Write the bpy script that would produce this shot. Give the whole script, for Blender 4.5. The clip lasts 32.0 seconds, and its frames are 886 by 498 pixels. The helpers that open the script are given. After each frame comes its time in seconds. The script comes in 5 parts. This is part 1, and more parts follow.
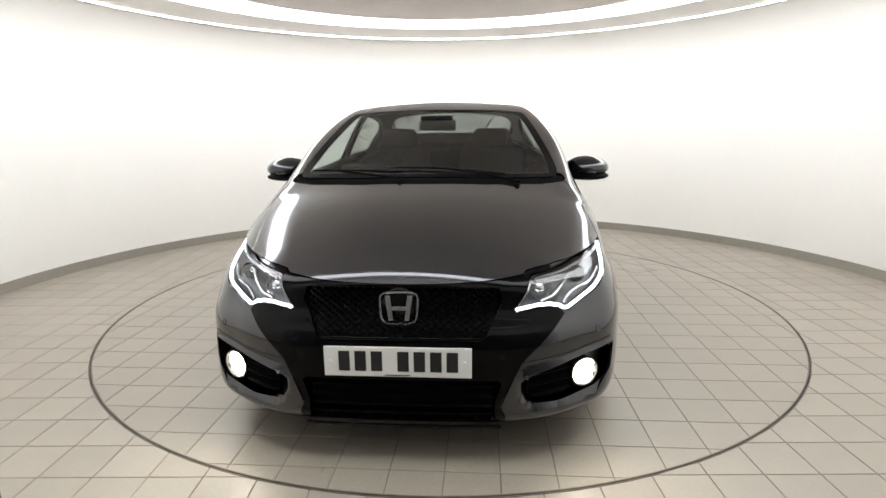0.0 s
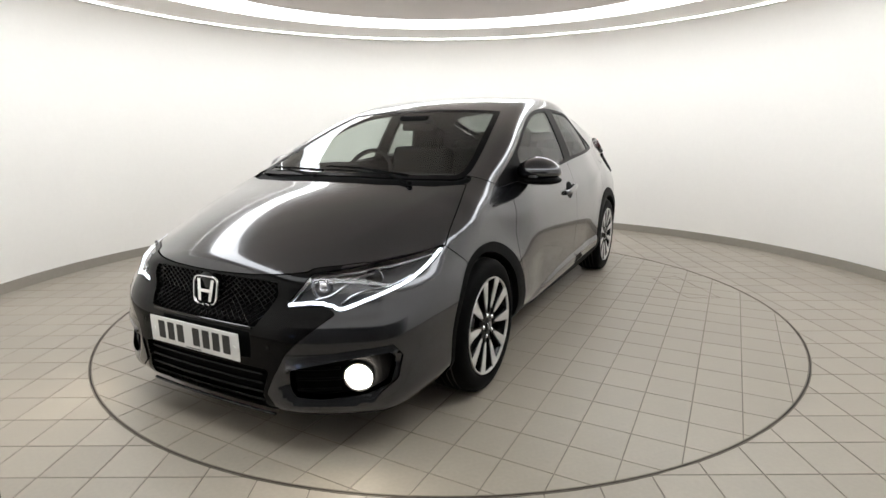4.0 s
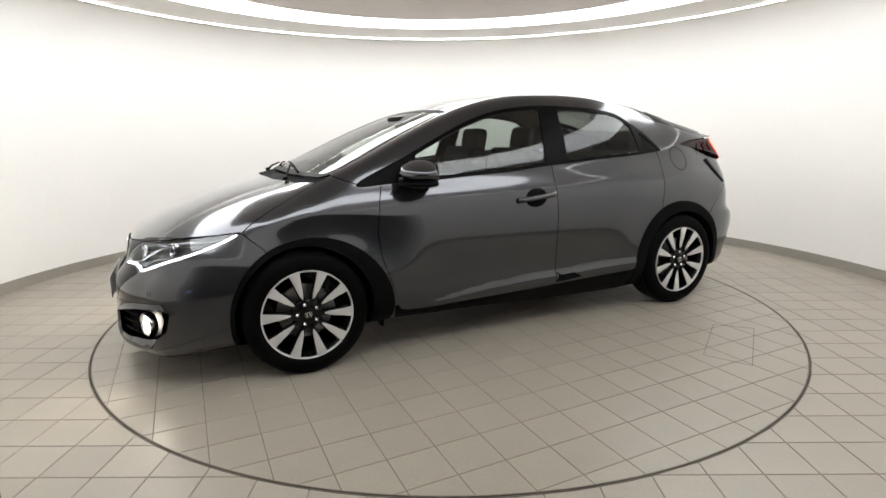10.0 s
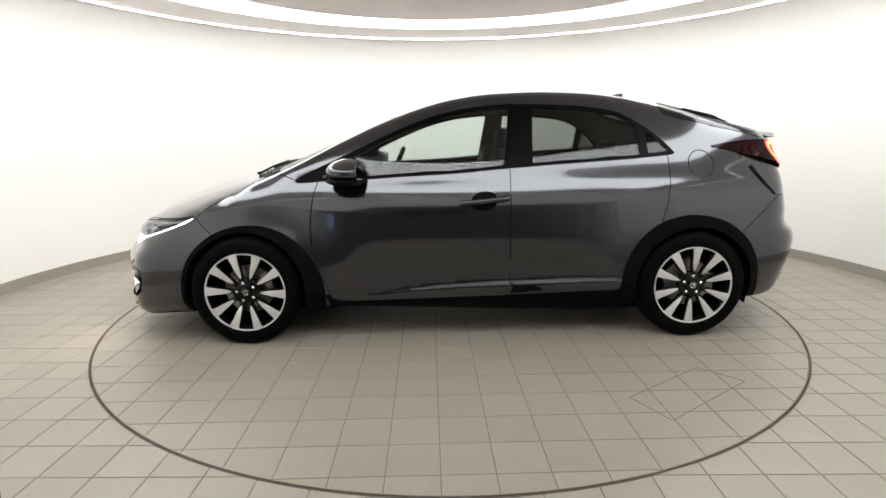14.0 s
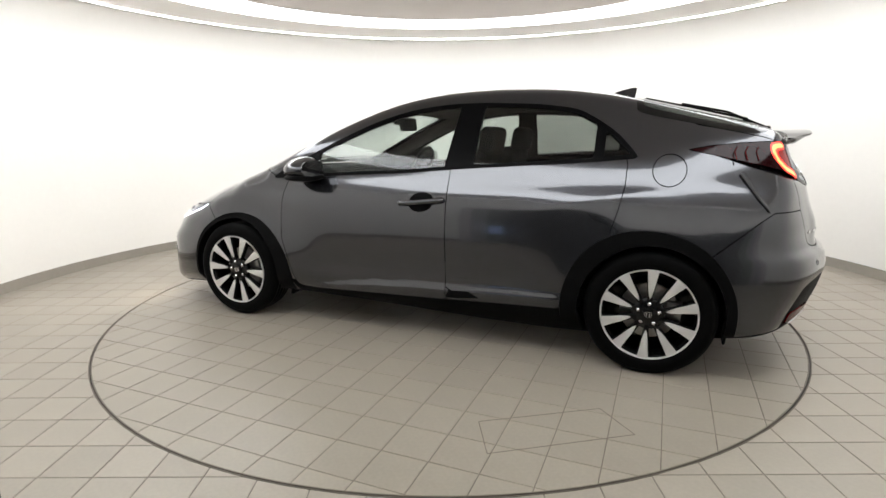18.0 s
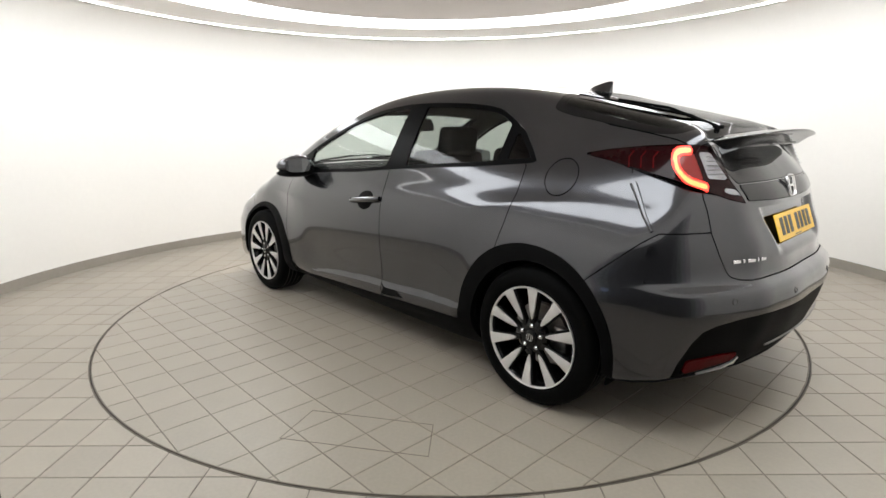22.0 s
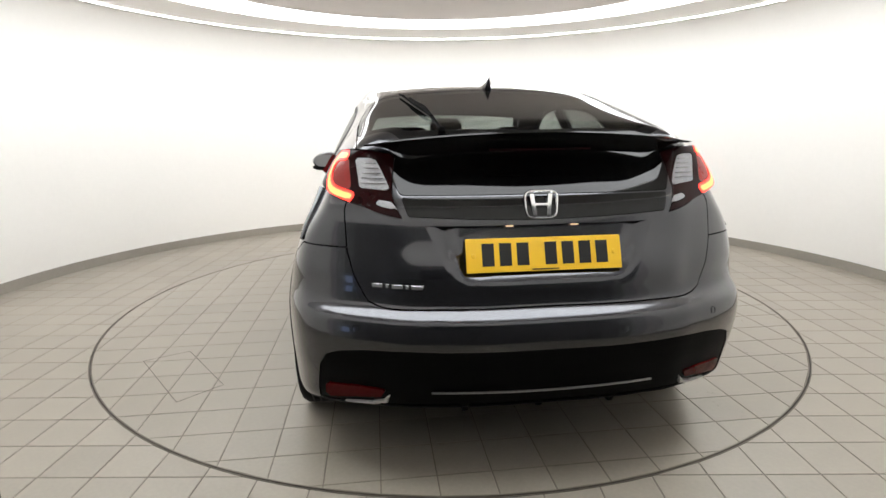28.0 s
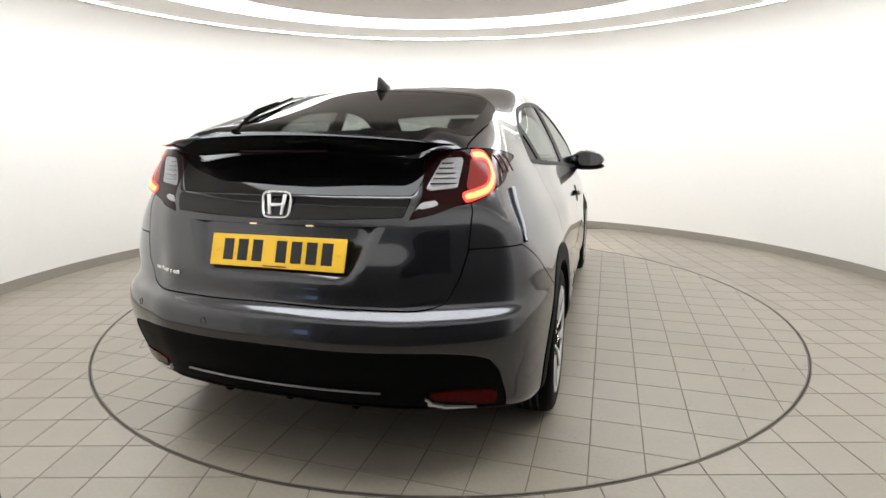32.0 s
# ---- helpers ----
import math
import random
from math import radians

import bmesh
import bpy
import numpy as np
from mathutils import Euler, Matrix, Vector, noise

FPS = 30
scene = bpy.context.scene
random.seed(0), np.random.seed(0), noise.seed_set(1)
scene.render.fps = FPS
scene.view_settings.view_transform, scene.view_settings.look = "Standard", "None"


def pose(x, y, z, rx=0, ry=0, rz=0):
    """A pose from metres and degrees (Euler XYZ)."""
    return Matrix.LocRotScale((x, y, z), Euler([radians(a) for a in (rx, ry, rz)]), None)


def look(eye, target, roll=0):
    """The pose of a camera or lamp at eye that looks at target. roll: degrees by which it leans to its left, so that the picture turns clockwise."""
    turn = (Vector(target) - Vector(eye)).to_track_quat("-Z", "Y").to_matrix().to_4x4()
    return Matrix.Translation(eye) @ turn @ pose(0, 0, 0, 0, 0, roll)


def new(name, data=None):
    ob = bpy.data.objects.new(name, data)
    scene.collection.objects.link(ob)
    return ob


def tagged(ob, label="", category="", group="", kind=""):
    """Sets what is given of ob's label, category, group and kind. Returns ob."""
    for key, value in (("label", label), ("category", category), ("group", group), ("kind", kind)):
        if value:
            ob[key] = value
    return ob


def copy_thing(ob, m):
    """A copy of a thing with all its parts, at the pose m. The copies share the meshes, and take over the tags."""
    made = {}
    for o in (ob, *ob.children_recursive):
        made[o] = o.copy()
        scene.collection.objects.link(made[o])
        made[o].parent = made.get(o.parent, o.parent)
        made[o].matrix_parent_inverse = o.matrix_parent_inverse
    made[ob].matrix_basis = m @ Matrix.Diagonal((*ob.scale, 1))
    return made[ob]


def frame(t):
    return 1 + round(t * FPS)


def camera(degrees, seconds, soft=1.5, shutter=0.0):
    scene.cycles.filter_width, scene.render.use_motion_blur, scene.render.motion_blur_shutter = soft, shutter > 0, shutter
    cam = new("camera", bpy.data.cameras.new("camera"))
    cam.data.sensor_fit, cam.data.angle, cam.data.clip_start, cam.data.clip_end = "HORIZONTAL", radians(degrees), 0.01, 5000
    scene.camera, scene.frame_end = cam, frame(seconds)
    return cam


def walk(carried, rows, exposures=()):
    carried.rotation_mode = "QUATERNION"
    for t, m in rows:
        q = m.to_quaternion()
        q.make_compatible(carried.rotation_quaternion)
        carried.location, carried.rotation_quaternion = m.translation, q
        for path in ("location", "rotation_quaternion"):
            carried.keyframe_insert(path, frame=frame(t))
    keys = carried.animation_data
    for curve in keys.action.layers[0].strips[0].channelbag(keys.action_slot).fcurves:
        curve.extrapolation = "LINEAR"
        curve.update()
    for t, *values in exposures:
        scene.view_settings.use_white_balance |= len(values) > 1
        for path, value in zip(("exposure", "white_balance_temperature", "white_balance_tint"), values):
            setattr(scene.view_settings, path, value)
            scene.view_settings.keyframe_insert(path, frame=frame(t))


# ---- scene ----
# ---- camera ----
cam = camera(79.22, 32.0)
EYE = Vector((0.0, -3.825, 1.192))
PITCH, YAW = radians(12.097), radians(-0.462)
AIM = EYE + Vector((math.sin(YAW) * math.cos(PITCH), math.cos(YAW) * math.cos(PITCH), -math.sin(PITCH)))
EXPOSURES = [(0.0, 0.06), (1.0, 0.05), (2.0, -0.03), (3.5, -0.14), (5.5, -0.16), (7.0, -0.15), (9.0, -0.12), (11.0, -0.10), (12.0, 0.0), (13.0, 0.03), (19.0, 0.05), (22.0, -0.02), (25.0, 0.0), (28.0, 0.0), (29.0, 0.08), (30.0, 0.12), (31.0, 0.10), (32.0, 0.04)]
walk(cam, [(0.0, look(EYE, AIM, -0.543)), (32.0, look(EYE, AIM, -0.543))], EXPOSURES)

# the table turns at an even pace, the car rides on it a little off its middle
TURN_START, TURN_RATE = -93.702, -6.0278
CAR_ON_TABLE = Vector((-0.110, -0.037, 0.0))


def table_pose(t):
    return pose(0, 0, 0, 0, 0, TURN_START + TURN_RATE * t)


# ---- world and exposure ----
world = bpy.data.worlds.new("world")
world.use_nodes = True
world.node_tree.nodes["Background"].inputs["Color"].default_value = (0.8, 0.8, 0.8, 1)
world.node_tree.nodes["Background"].inputs["Strength"].default_value = 0.05
scene.world = world
scene.view_settings.exposure = 0.0
RING_POWER, COVE_POWER = 7.1, 12.0


# ---- materials ----
def mat(name, color, rough=0.5, metal=0.0, coat=0.0, emit=0.0, emit_color=None, grain=0.0, scale=40.0, bump=0.0, rvar=0.0, spec=None, flake=0.0):
    m = bpy.data.materials.new(name)
    m.use_nodes = True
    nt = m.node_tree
    b = nt.nodes["Principled BSDF"]
    b.inputs["Base Color"].default_value = (*color, 1)
    b.inputs["Roughness"].default_value = rough
    b.inputs["Metallic"].default_value = metal
    b.inputs["Coat Weight"].default_value = coat
    b.inputs["Coat Roughness"].default_value = 0.045
    b.inputs["Coat IOR"].default_value = 1.5
    if spec is not None:
        b.inputs["Specular IOR Level"].default_value = spec
    if emit:
        b.inputs["Emission Color"].default_value = (*(emit_color or color), 1)
        b.inputs["Emission Strength"].default_value = emit
    if grain or bump or rvar or flake:
        tc = nt.nodes.new("ShaderNodeTexCoord")
        n1 = nt.nodes.new("ShaderNodeTexNoise")
        n1.inputs["Scale"].default_value = scale
        n1.inputs["Detail"].default_value = 4
        nt.links.new(tc.outputs["Object"], n1.inputs["Vector"])
        n2 = nt.nodes.new("ShaderNodeTexNoise")
        n2.inputs["Scale"].default_value = scale * 0.06
        n2.inputs["Detail"].default_value = 3
        nt.links.new(tc.outputs["Object"], n2.inputs["Vector"])
        add = nt.nodes.new("ShaderNodeMath")
        add.operation = "ADD"
        nt.links.new(n1.outputs["Fac"], add.inputs[0])
        nt.links.new(n2.outputs["Fac"], add.inputs[1])
        if grain:
            rng = nt.nodes.new("ShaderNodeMapRange")
            rng.inputs["From Min"].default_value, rng.inputs["From Max"].default_value = 0.6, 1.4
            rng.inputs["To Min"].default_value, rng.inputs["To Max"].default_value = 1 - grain, 1 + grain
            nt.links.new(add.outputs[0], rng.inputs["Value"])
            mul = nt.nodes.new("ShaderNodeVectorMath")
            mul.operation = "SCALE"
            mul.inputs[0].default_value = color
            nt.links.new(rng.outputs["Result"], mul.inputs["Scale"])
            nt.links.new(mul.outputs["Vector"], b.inputs["Base Color"])
        if rvar:
            rr = nt.nodes.new("ShaderNodeMapRange")
            rr.inputs["From Min"].default_value, rr.inputs["From Max"].default_value = 0.6, 1.4
            rr.inputs["To Min"].default_value, rr.inputs["To Max"].default_value = max(0.02, rough - rvar), rough + rvar
            nt.links.new(add.outputs[0], rr.inputs["Value"])
            nt.links.new(rr.outputs["Result"], b.inputs["Roughness"])
        if bump:
            bp = nt.nodes.new("ShaderNodeBump")
            bp.inputs["Strength"].default_value = bump
            bp.inputs["Distance"].default_value = 0.002
            nt.links.new(n1.outputs["Fac"], bp.inputs["Height"])
            nt.links.new(bp.outputs["Normal"], b.inputs["Normal"])
        if flake:
            vor = nt.nodes.new("ShaderNodeTexVoronoi")
            vor.inputs["Scale"].default_value = 900
            nt.links.new(tc.outputs["Object"], vor.inputs["Vector"])
            mix = nt.nodes.new("ShaderNodeMix")
            mix.data_type = "RGBA"
            mix.inputs["A"].default_value = tuple(c * (1 - flake) for c in color) + (1,)
            mix.inputs["B"].default_value = tuple(min(1, c * (1 + flake)) for c in color) + (1,)
            sep = nt.nodes.new("ShaderNodeSeparateColor")
            nt.links.new(vor.outputs["Color"], sep.inputs["Color"])
            nt.links.new(sep.outputs["Red"], mix.inputs["Factor"])
            nt.links.new(mix.outputs["Result"], b.inputs["Base Color"])
    return m


def glass(name, tint, gloss=1.0):
    """A thin pane: it lets tinted light straight through, and mirrors by its angle."""
    m = bpy.data.materials.new(name)
    m.use_nodes = True
    nt = m.node_tree
    nt.nodes.clear()
    out = nt.nodes.new("ShaderNodeOutputMaterial")
    tr = nt.nodes.new("ShaderNodeBsdfTransparent")
    tr.inputs["Color"].default_value = (*tint, 1)
    gl = nt.nodes.new("ShaderNodeBsdfGlossy")
    gl.inputs["Roughness"].default_value = 0.01
    gl.inputs["Color"].default_value = (gloss, gloss, gloss, 1)
    lw = nt.nodes.new("ShaderNodeLayerWeight")
    lw.inputs["Blend"].default_value = 0.5
    pw = nt.nodes.new("ShaderNodeMath")
    pw.operation = "POWER"
    pw.inputs[1].default_value = 5.0
    nt.links.new(lw.outputs["Facing"], pw.inputs[0])
    fr = nt.nodes.new("ShaderNodeMath")
    fr.operation = "MULTIPLY_ADD"
    fr.inputs[1].default_value, fr.inputs[2].default_value = 0.9, 0.055
    nt.links.new(pw.outputs[0], fr.inputs[0])
    mx = nt.nodes.new("ShaderNodeMixShader")
    nt.links.new(fr.outputs[0], mx.inputs["Fac"])
    nt.links.new(tr.outputs[0], mx.inputs[1])
    nt.links.new(gl.outputs[0], mx.inputs[2])
    nt.links.new(mx.outputs[0], out.inputs["Surface"])
    return m


def tile_mat(name, color, vary=0.10, rough=0.42):
    m = mat(name, color, rough=rough, grain=0.10, scale=60, bump=0.12, rvar=0.10)
    nt = m.node_tree
    b = nt.nodes["Principled BSDF"]
    src = b.inputs["Base Color"].links[0].from_socket
    oi = nt.nodes.new("ShaderNodeObjectInfo")
    isl = nt.nodes.new("ShaderNodeNewGeometry")
    add = nt.nodes.new("ShaderNodeMath")
    add.operation = "ADD"
    nt.links.new(oi.outputs["Random"], add.inputs[0])
    nt.links.new(isl.outputs["Random Per Island"], add.inputs[1])
    rng = nt.nodes.new("ShaderNodeMapRange")
    rng.inputs["From Max"].default_value = 2.0
    rng.inputs["To Min"].default_value, rng.inputs["To Max"].default_value = 1 - vary, 1 + vary
    nt.links.new(add.outputs[0], rng.inputs["Value"])
    mul = nt.nodes.new("ShaderNodeVectorMath")
    mul.operation = "SCALE"
    nt.links.new(src, mul.inputs[0])
    nt.links.new(rng.outputs["Result"], mul.inputs["Scale"])
    nt.links.new(mul.outputs["Vector"], b.inputs["Base Color"])
    return m


WALL = mat("wall_paint", (0.87, 0.85, 0.815), 0.6, grain=0.015, scale=25, bump=0.03)
DRAPE = mat("dark_drape", (0.12, 0.118, 0.115), 0.9, grain=0.2, scale=20)
# greys of the unseen curtains, graded so the car's dark reflections fade out softly
REFLECTION_GREYS = [mat("reflection_grey_cloth", (v, v * 0.985, v * 0.965), 0.9, grain=0.15, scale=20) for v in (0.07, 0.08, 0.13, 0.24, 0.40, 0.58)]
BLUE_PANEL = mat("blue_lit_panel", (0.5, 0.6, 0.9), 0.4, emit=1.0, emit_color=(0.38, 0.58, 1.0))
CEIL_MID = mat("ceiling_inner_paint", (0.86, 0.80, 0.77), 0.7, grain=0.02, scale=20, bump=0.03)
CEIL = mat("ceiling_paint", (0.86, 0.83, 0.80), 0.7, grain=0.01, scale=20, bump=0.03)
SKIRT = mat("skirting_vinyl", (0.29, 0.265, 0.23), 0.5, grain=0.08, scale=30, rvar=0.08)
TILE = tile_mat("floor_tile", (0.300, 0.268, 0.222))
TILE_T = tile_mat("turntable_tile", (0.285, 0.254, 0.209), 0.06, 0.36)
GROUT = mat("dark_grout", (0.15, 0.128, 0.108), 0.9, grain=0.2, scale=50)
GAP = mat("rubber_gap", (0.03, 0.028, 0.025), 0.8)
STEEL = mat("worn_steel_edge", (0.15, 0.13, 0.105), 0.55, 0.25, grain=0.25, scale=30, rvar=0.15)
RING = mat("light_panel", (0.9, 0.9, 0.9), 0.5, emit=RING_POWER, emit_color=(0.94, 0.965, 0.985))
COVE = mat("led_strip", (0.9, 0.9, 0.9), 0.5, emit=COVE_POWER, emit_color=(0.94, 0.965, 0.985))
PAINT = mat("graphite_metallic_paint", (0.041, 0.0422, 0.0478), 0.18, 0.85, coat=1.0, flake=0.35)
BLACK_GLOSS = mat("piano_black", (0.003, 0.003, 0.0032), 0.05, grain=0.05, spec=0.32)
PILLAR = mat("satin_black_pillar", (0.003, 0.003, 0.0032), 0.35, grain=0.1, spec=0.04)
FRONT_BLACK = mat("black_bumper_plastic", (0.0025, 0.0025, 0.0026), 0.05, grain=0.1, scale=80, spec=0.12)
BLACK_TRIM = mat("black_textured_plastic", (0.0035, 0.0035, 0.0036), 0.5, grain=0.2, scale=300, bump=0.15, spec=0.035)
RUBBER = mat("tyre_rubber", (0.0025, 0.0025, 0.0025), 0.6, grain=0.25, scale=120, bump=0.1, spec=0.04)
CHROME = mat("chrome", (0.82, 0.82, 0.83), 0.17, 1.0, grain=0.03)
MACHINED = mat("machined_alloy", (0.66, 0.65, 0.635), 0.42, 0.55, grain=0.04, scale=200)
ALLOY_BLACK = mat("gloss_black_alloy", (0.004, 0.004, 0.004), 0.2, grain=0.1, spec=0.25)
DISC = mat("brake_disc_steel", (0.30, 0.29, 0.28), 0.35, 1.0, grain=0.2, scale=60)
GLASS = glass("clear_glass", (0.80, 0.86, 0.83), 0.75)
PRIVACY = glass("tinted_glass", (0.46, 0.49, 0.47), 0.6)
REAR_GLASS = glass("dark_rear_glass", (0.33, 0.355, 0.34), 0.6)
QUARTER = glass("dark_quarter_glass", (0.10, 0.105, 0.10), 0.5)
LENS = glass("lamp_lens", (0.93, 0.94, 0.96))
DRL = mat("daytime_light_tube", (0.9, 0.92, 1.0), 0.3, emit=4.5, emit_color=(0.86, 0.93, 1.0))
FOG = mat("fog_lamp_glow", (1, 1, 1), 0.3, emit=150.0, emit_color=(1.0, 0.90, 0.76))
LAMP_DARK = mat("lamp_housing", (0.07, 0.07, 0.073), 0.3, 0.5, grain=0.15)
LAMP_CHROME = mat("lamp_reflector", (0.34, 0.34, 0.355), 0.14, 1.0, grain=0.05)
RED_GLOW = mat("tail_lamp_glow", (0.8, 0.03, 0.015), 0.3, emit=2.6, emit_color=(1.0, 0.035, 0.02))
HOT_GLOW = mat("tail_lamp_core", (1.0, 0.3, 0.1), 0.3, emit=3.4, emit_color=(1.0, 0.15, 0.045))
RED_LENS = mat("red_lens", (0.07, 0.002, 0.003), 0.12, grain=0.1, spec=0.08)
RED_HEART = mat("red_lamp_heart", (0.10, 0.004, 0.004), 0.25, emit=0.14, emit_color=(1.0, 0.06, 0.035), grain=0.3, scale=120)
RED_DARK = mat("smoked_red_lens", (0.011, 0.0012, 0.0016), 0.08, grain=0.1, spec=0.15)
CLEAR_LENS = mat("clear_lamp_reflector", (0.32, 0.32, 0.33), 0.4, 0.3, grain=0.3, scale=200)
PLATE_W = mat("white_plate", (0.78, 0.78, 0.76), 0.35, coat=0.3, grain=0.02)
PLATE_Y = mat("yellow_plate", (0.83, 0.50, 0.02), 0.35, coat=0.3, grain=0.02)
PLATE_K = mat("plate_black", (0.01, 0.01, 0.01), 0.4)
PLATE_LIGHT = mat("plate_lamp_glow", (1, 0.9, 0.75), 0.4, emit=1.0, emit_color=(1.0, 0.62, 0.36))
CABIN = mat("dark_cabin_plastic", (0.010, 0.010, 0.010), 0.7, grain=0.15, scale=150, bump=0.1, spec=0.08)
SEAT = mat("black_seat_fabric", (0.010, 0.010, 0.010), 0.9, grain=0.15, scale=250, bump=0.1, spec=0.05)
MIRROR = mat("mirror_glass", (0.22, 0.225, 0.23), 0.01, 1.0)


# ---- mesh helpers ----
def link(name, me, material, parent=None, label="", m=None):
    ob = new(name, me)
    if material is not None and not me.materials:
        me.materials.append(material)
    if parent is not None:
        ob.parent = parent
    if m is not None:
        ob.matrix_basis = m
    if label:
        tagged(ob, label)
    return ob


def part(name, bm, material, parent=None, label="", m=None, smooth=True):
    me = bpy.data.meshes.new(name)
    bmesh.ops.recalc_face_normals(bm, faces=bm.faces)
    for f in bm.faces:
        f.smooth = smooth
    bm.to_mesh(me)
    bm.free()
    if smooth:
        me.set_sharp_from_angle(angle=radians(38))
    return link(name, me, material, parent, label, m)


def box(sx, sy, sz, bevel=0.0, seg=2, at=(0, 0, 0)):
    bm = bmesh.new()
    bmesh.ops.create_cube(bm, size=1)
    bmesh.ops.scale(bm, vec=(sx, sy, sz), verts=bm.verts)
    if bevel:
        bmesh.ops.bevel(bm, geom=bm.edges[:], offset=bevel, segments=seg, profile=0.6, affect="EDGES")
    bmesh.ops.translate(bm, vec=at, verts=bm.verts)
    return bm


def lathe(profile, seg=48, closed=False):
    """Turns (radius, y) round the y axis."""
    bm = bmesh.new()
    rings = []
    for r, y in profile:
        rings.append([bm.verts.new((r * math.cos(2 * math.pi * i / seg), y, r * math.sin(2 * math.pi * i / seg))) for i in range(seg)])
    n = len(rings)
    for k in range(n if closed else n - 1):
        a, b = rings[k], rings[(k + 1) % n]
        for i in range(seg):
            j = (i + 1) % seg
            bm.faces.new((a[i], a[j], b[j], b[i]))
    bmesh.ops.remove_doubles(bm, verts=bm.verts, dist=1e-5)
    return bm


def prism(poly, depth, bevel=0.0, axes="xz"):
    """An outline in two axes, given depth along the third."""
    bm = bmesh.new()

    def at(u, v, w):
        return {"xz": (u, w, v), "yz": (w, u, v), "xy": (u, v, w)}[axes]

    a = [bm.verts.new(at(u, v, 0)) for u, v in poly]
    b = [bm.verts.new(at(u, v, depth)) for u, v in poly]
    n = len(poly)
    bm.faces.new(a)
    bm.faces.new(b[::-1])
    for i in range(n):
        bm.faces.new((a[i], b[i], b[(i + 1) % n], a[(i + 1) % n]))
    bmesh.ops.recalc_face_normals(bm, faces=bm.faces)
    if bevel:
        bmesh.ops.bevel(bm, geom=bm.edges[:], offset=bevel, segments=2, profile=0.6, affect="EDGES")
    return bm


def tube(path, r, seg=8, taper=None):
    """A round bar along a path of points."""
    bm = bmesh.new()
    pts = [Vector(p) for p in path]
    rings = []
    for i, p in enumerate(pts):
        d = (pts[min(i + 1, len(pts) - 1)] - pts[max(i - 1, 0)]).normalized()
        u = d.orthogonal().normalized() if i == 0 else (u - d * u.dot(d)).normalized()
        v = d.cross(u)
        rr = r if taper is None else r * (1 + (taper - 1) * i / (len(pts) - 1))
        rings.append([bm.verts.new(p + rr * (u * math.cos(2 * math.pi * k / seg) + v * math.sin(2 * math.pi * k / seg))) for k in range(seg)])
    for a, b in zip(rings, rings[1:]):
        for k in range(seg):
            bm.faces.new((a[k], a[(k + 1) % seg], b[(k + 1) % seg], b[k]))
    bm.faces.new(rings[0][::-1])
    bm.faces.new(rings[-1])
    return bm


def curve2(pts, n=10, closed=True):
    """A smooth outline through a few corner points."""
    p = np.array(pts, float)
    m = len(p)
    out = []
    for i in range(m if closed else m - 1):
        if closed:
            a, b, c, d = p[(i - 1) % m], p[i], p[(i + 1) % m], p[(i + 2) % m]
        else:
            a, b, c, d = p[max(i - 1, 0)], p[i], p[i + 1], p[min(i + 2, m - 1)]
        for k in range(n):
            t = k / n
            out.append(0.5 * ((2 * b) + (c - a) * t + (2 * a - 5 * b + 4 * c - d) * t * t + (3 * b - a - 3 * c + d) * t ** 3))
    if not closed:
        out.append(p[-1])
    return np.array(out)


# ---- the room ----
WALL_R, WALL_C, WALL_H, CEIL_Z = 3.515, (0.03, 0.0), 2.40, 2.44
GAP_HALF = 32.0  # half the added curtains' stretch of the wall, in degrees, on the side of the camera
PORT_HALF, PORT_Z0, PORT_Z1, CURTAIN_Z = 5.4, 0.88, 1.33, 1.45  # the port through which the camera looks


def arc_wall(r0, r1, z0, z1, a0, a1, n=120):
    bm = bmesh.new()
    rows = []
    for i in range(n + 1):
        a = radians(a0 + (a1 - a0) * i / n)
        c, s = math.cos(a), math.sin(a)
        rows.append([bm.verts.new((WALL_C[0] + r * c, WALL_C[1] + r * s, z)) for r, z in ((r0, z0), (r0, z1), (r1, z1), (r1, z0))])
    for a, b in zip(rows, rows[1:]):
        for k in range(4):
            bm.faces.new((a[k], b[k], b[(k + 1) % 4], a[(k + 1) % 4]))
    bm.faces.new(rows[0])
    bm.faces.new(rows[-1][::-1])
    return bm


A0, A1 = -90 + GAP_HALF, 270 - GAP_HALF
wall = part("wall_round", arc_wall(WALL_R, WALL_R + 0.12, 0, WALL_H + 0.3, A0, A1), WALL)
tagged(wall, "round white painted studio wall washed with light", "wall", kind="structure")
lintel = part("wall_lintel", arc_wall(WALL_R, WALL_R + 0.12, CURTAIN_Z, WALL_H + 0.3, A1 - 360, A0, 24), WALL)
tagged(lintel, "white painted wall above the added curtains", "wall", kind="structure")
# unseen dark curtains added for the car's reflections close the low opening, paler towards its ends, with a port for
# the camera
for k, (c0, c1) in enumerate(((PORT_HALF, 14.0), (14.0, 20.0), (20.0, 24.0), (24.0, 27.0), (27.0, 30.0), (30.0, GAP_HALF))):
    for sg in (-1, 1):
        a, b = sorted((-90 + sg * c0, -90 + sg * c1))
        ob = part("reflection_curtain", arc_wall(WALL_R + 0.01, WALL_R + 0.06, 0, CURTAIN_Z - 0.005, a, b, 12), REFLECTION_GREYS[k])
        tagged(ob, ("charcoal", "charcoal", "dark grey", "grey", "mid grey", "pale grey")[k] + " curtain added out of view for the car's reflections, beside the camera's port", "curtain", kind="structure")
tagged(part("reflection_curtain", arc_wall(WALL_R + 0.01, WALL_R + 0.06, 0, PORT_Z0, -90 - PORT_HALF, -90 + PORT_HALF, 8), REFLECTION_GREYS[0]), "charcoal curtain added out of view for the car's reflections, under the camera's port", "curtain", kind="structure")
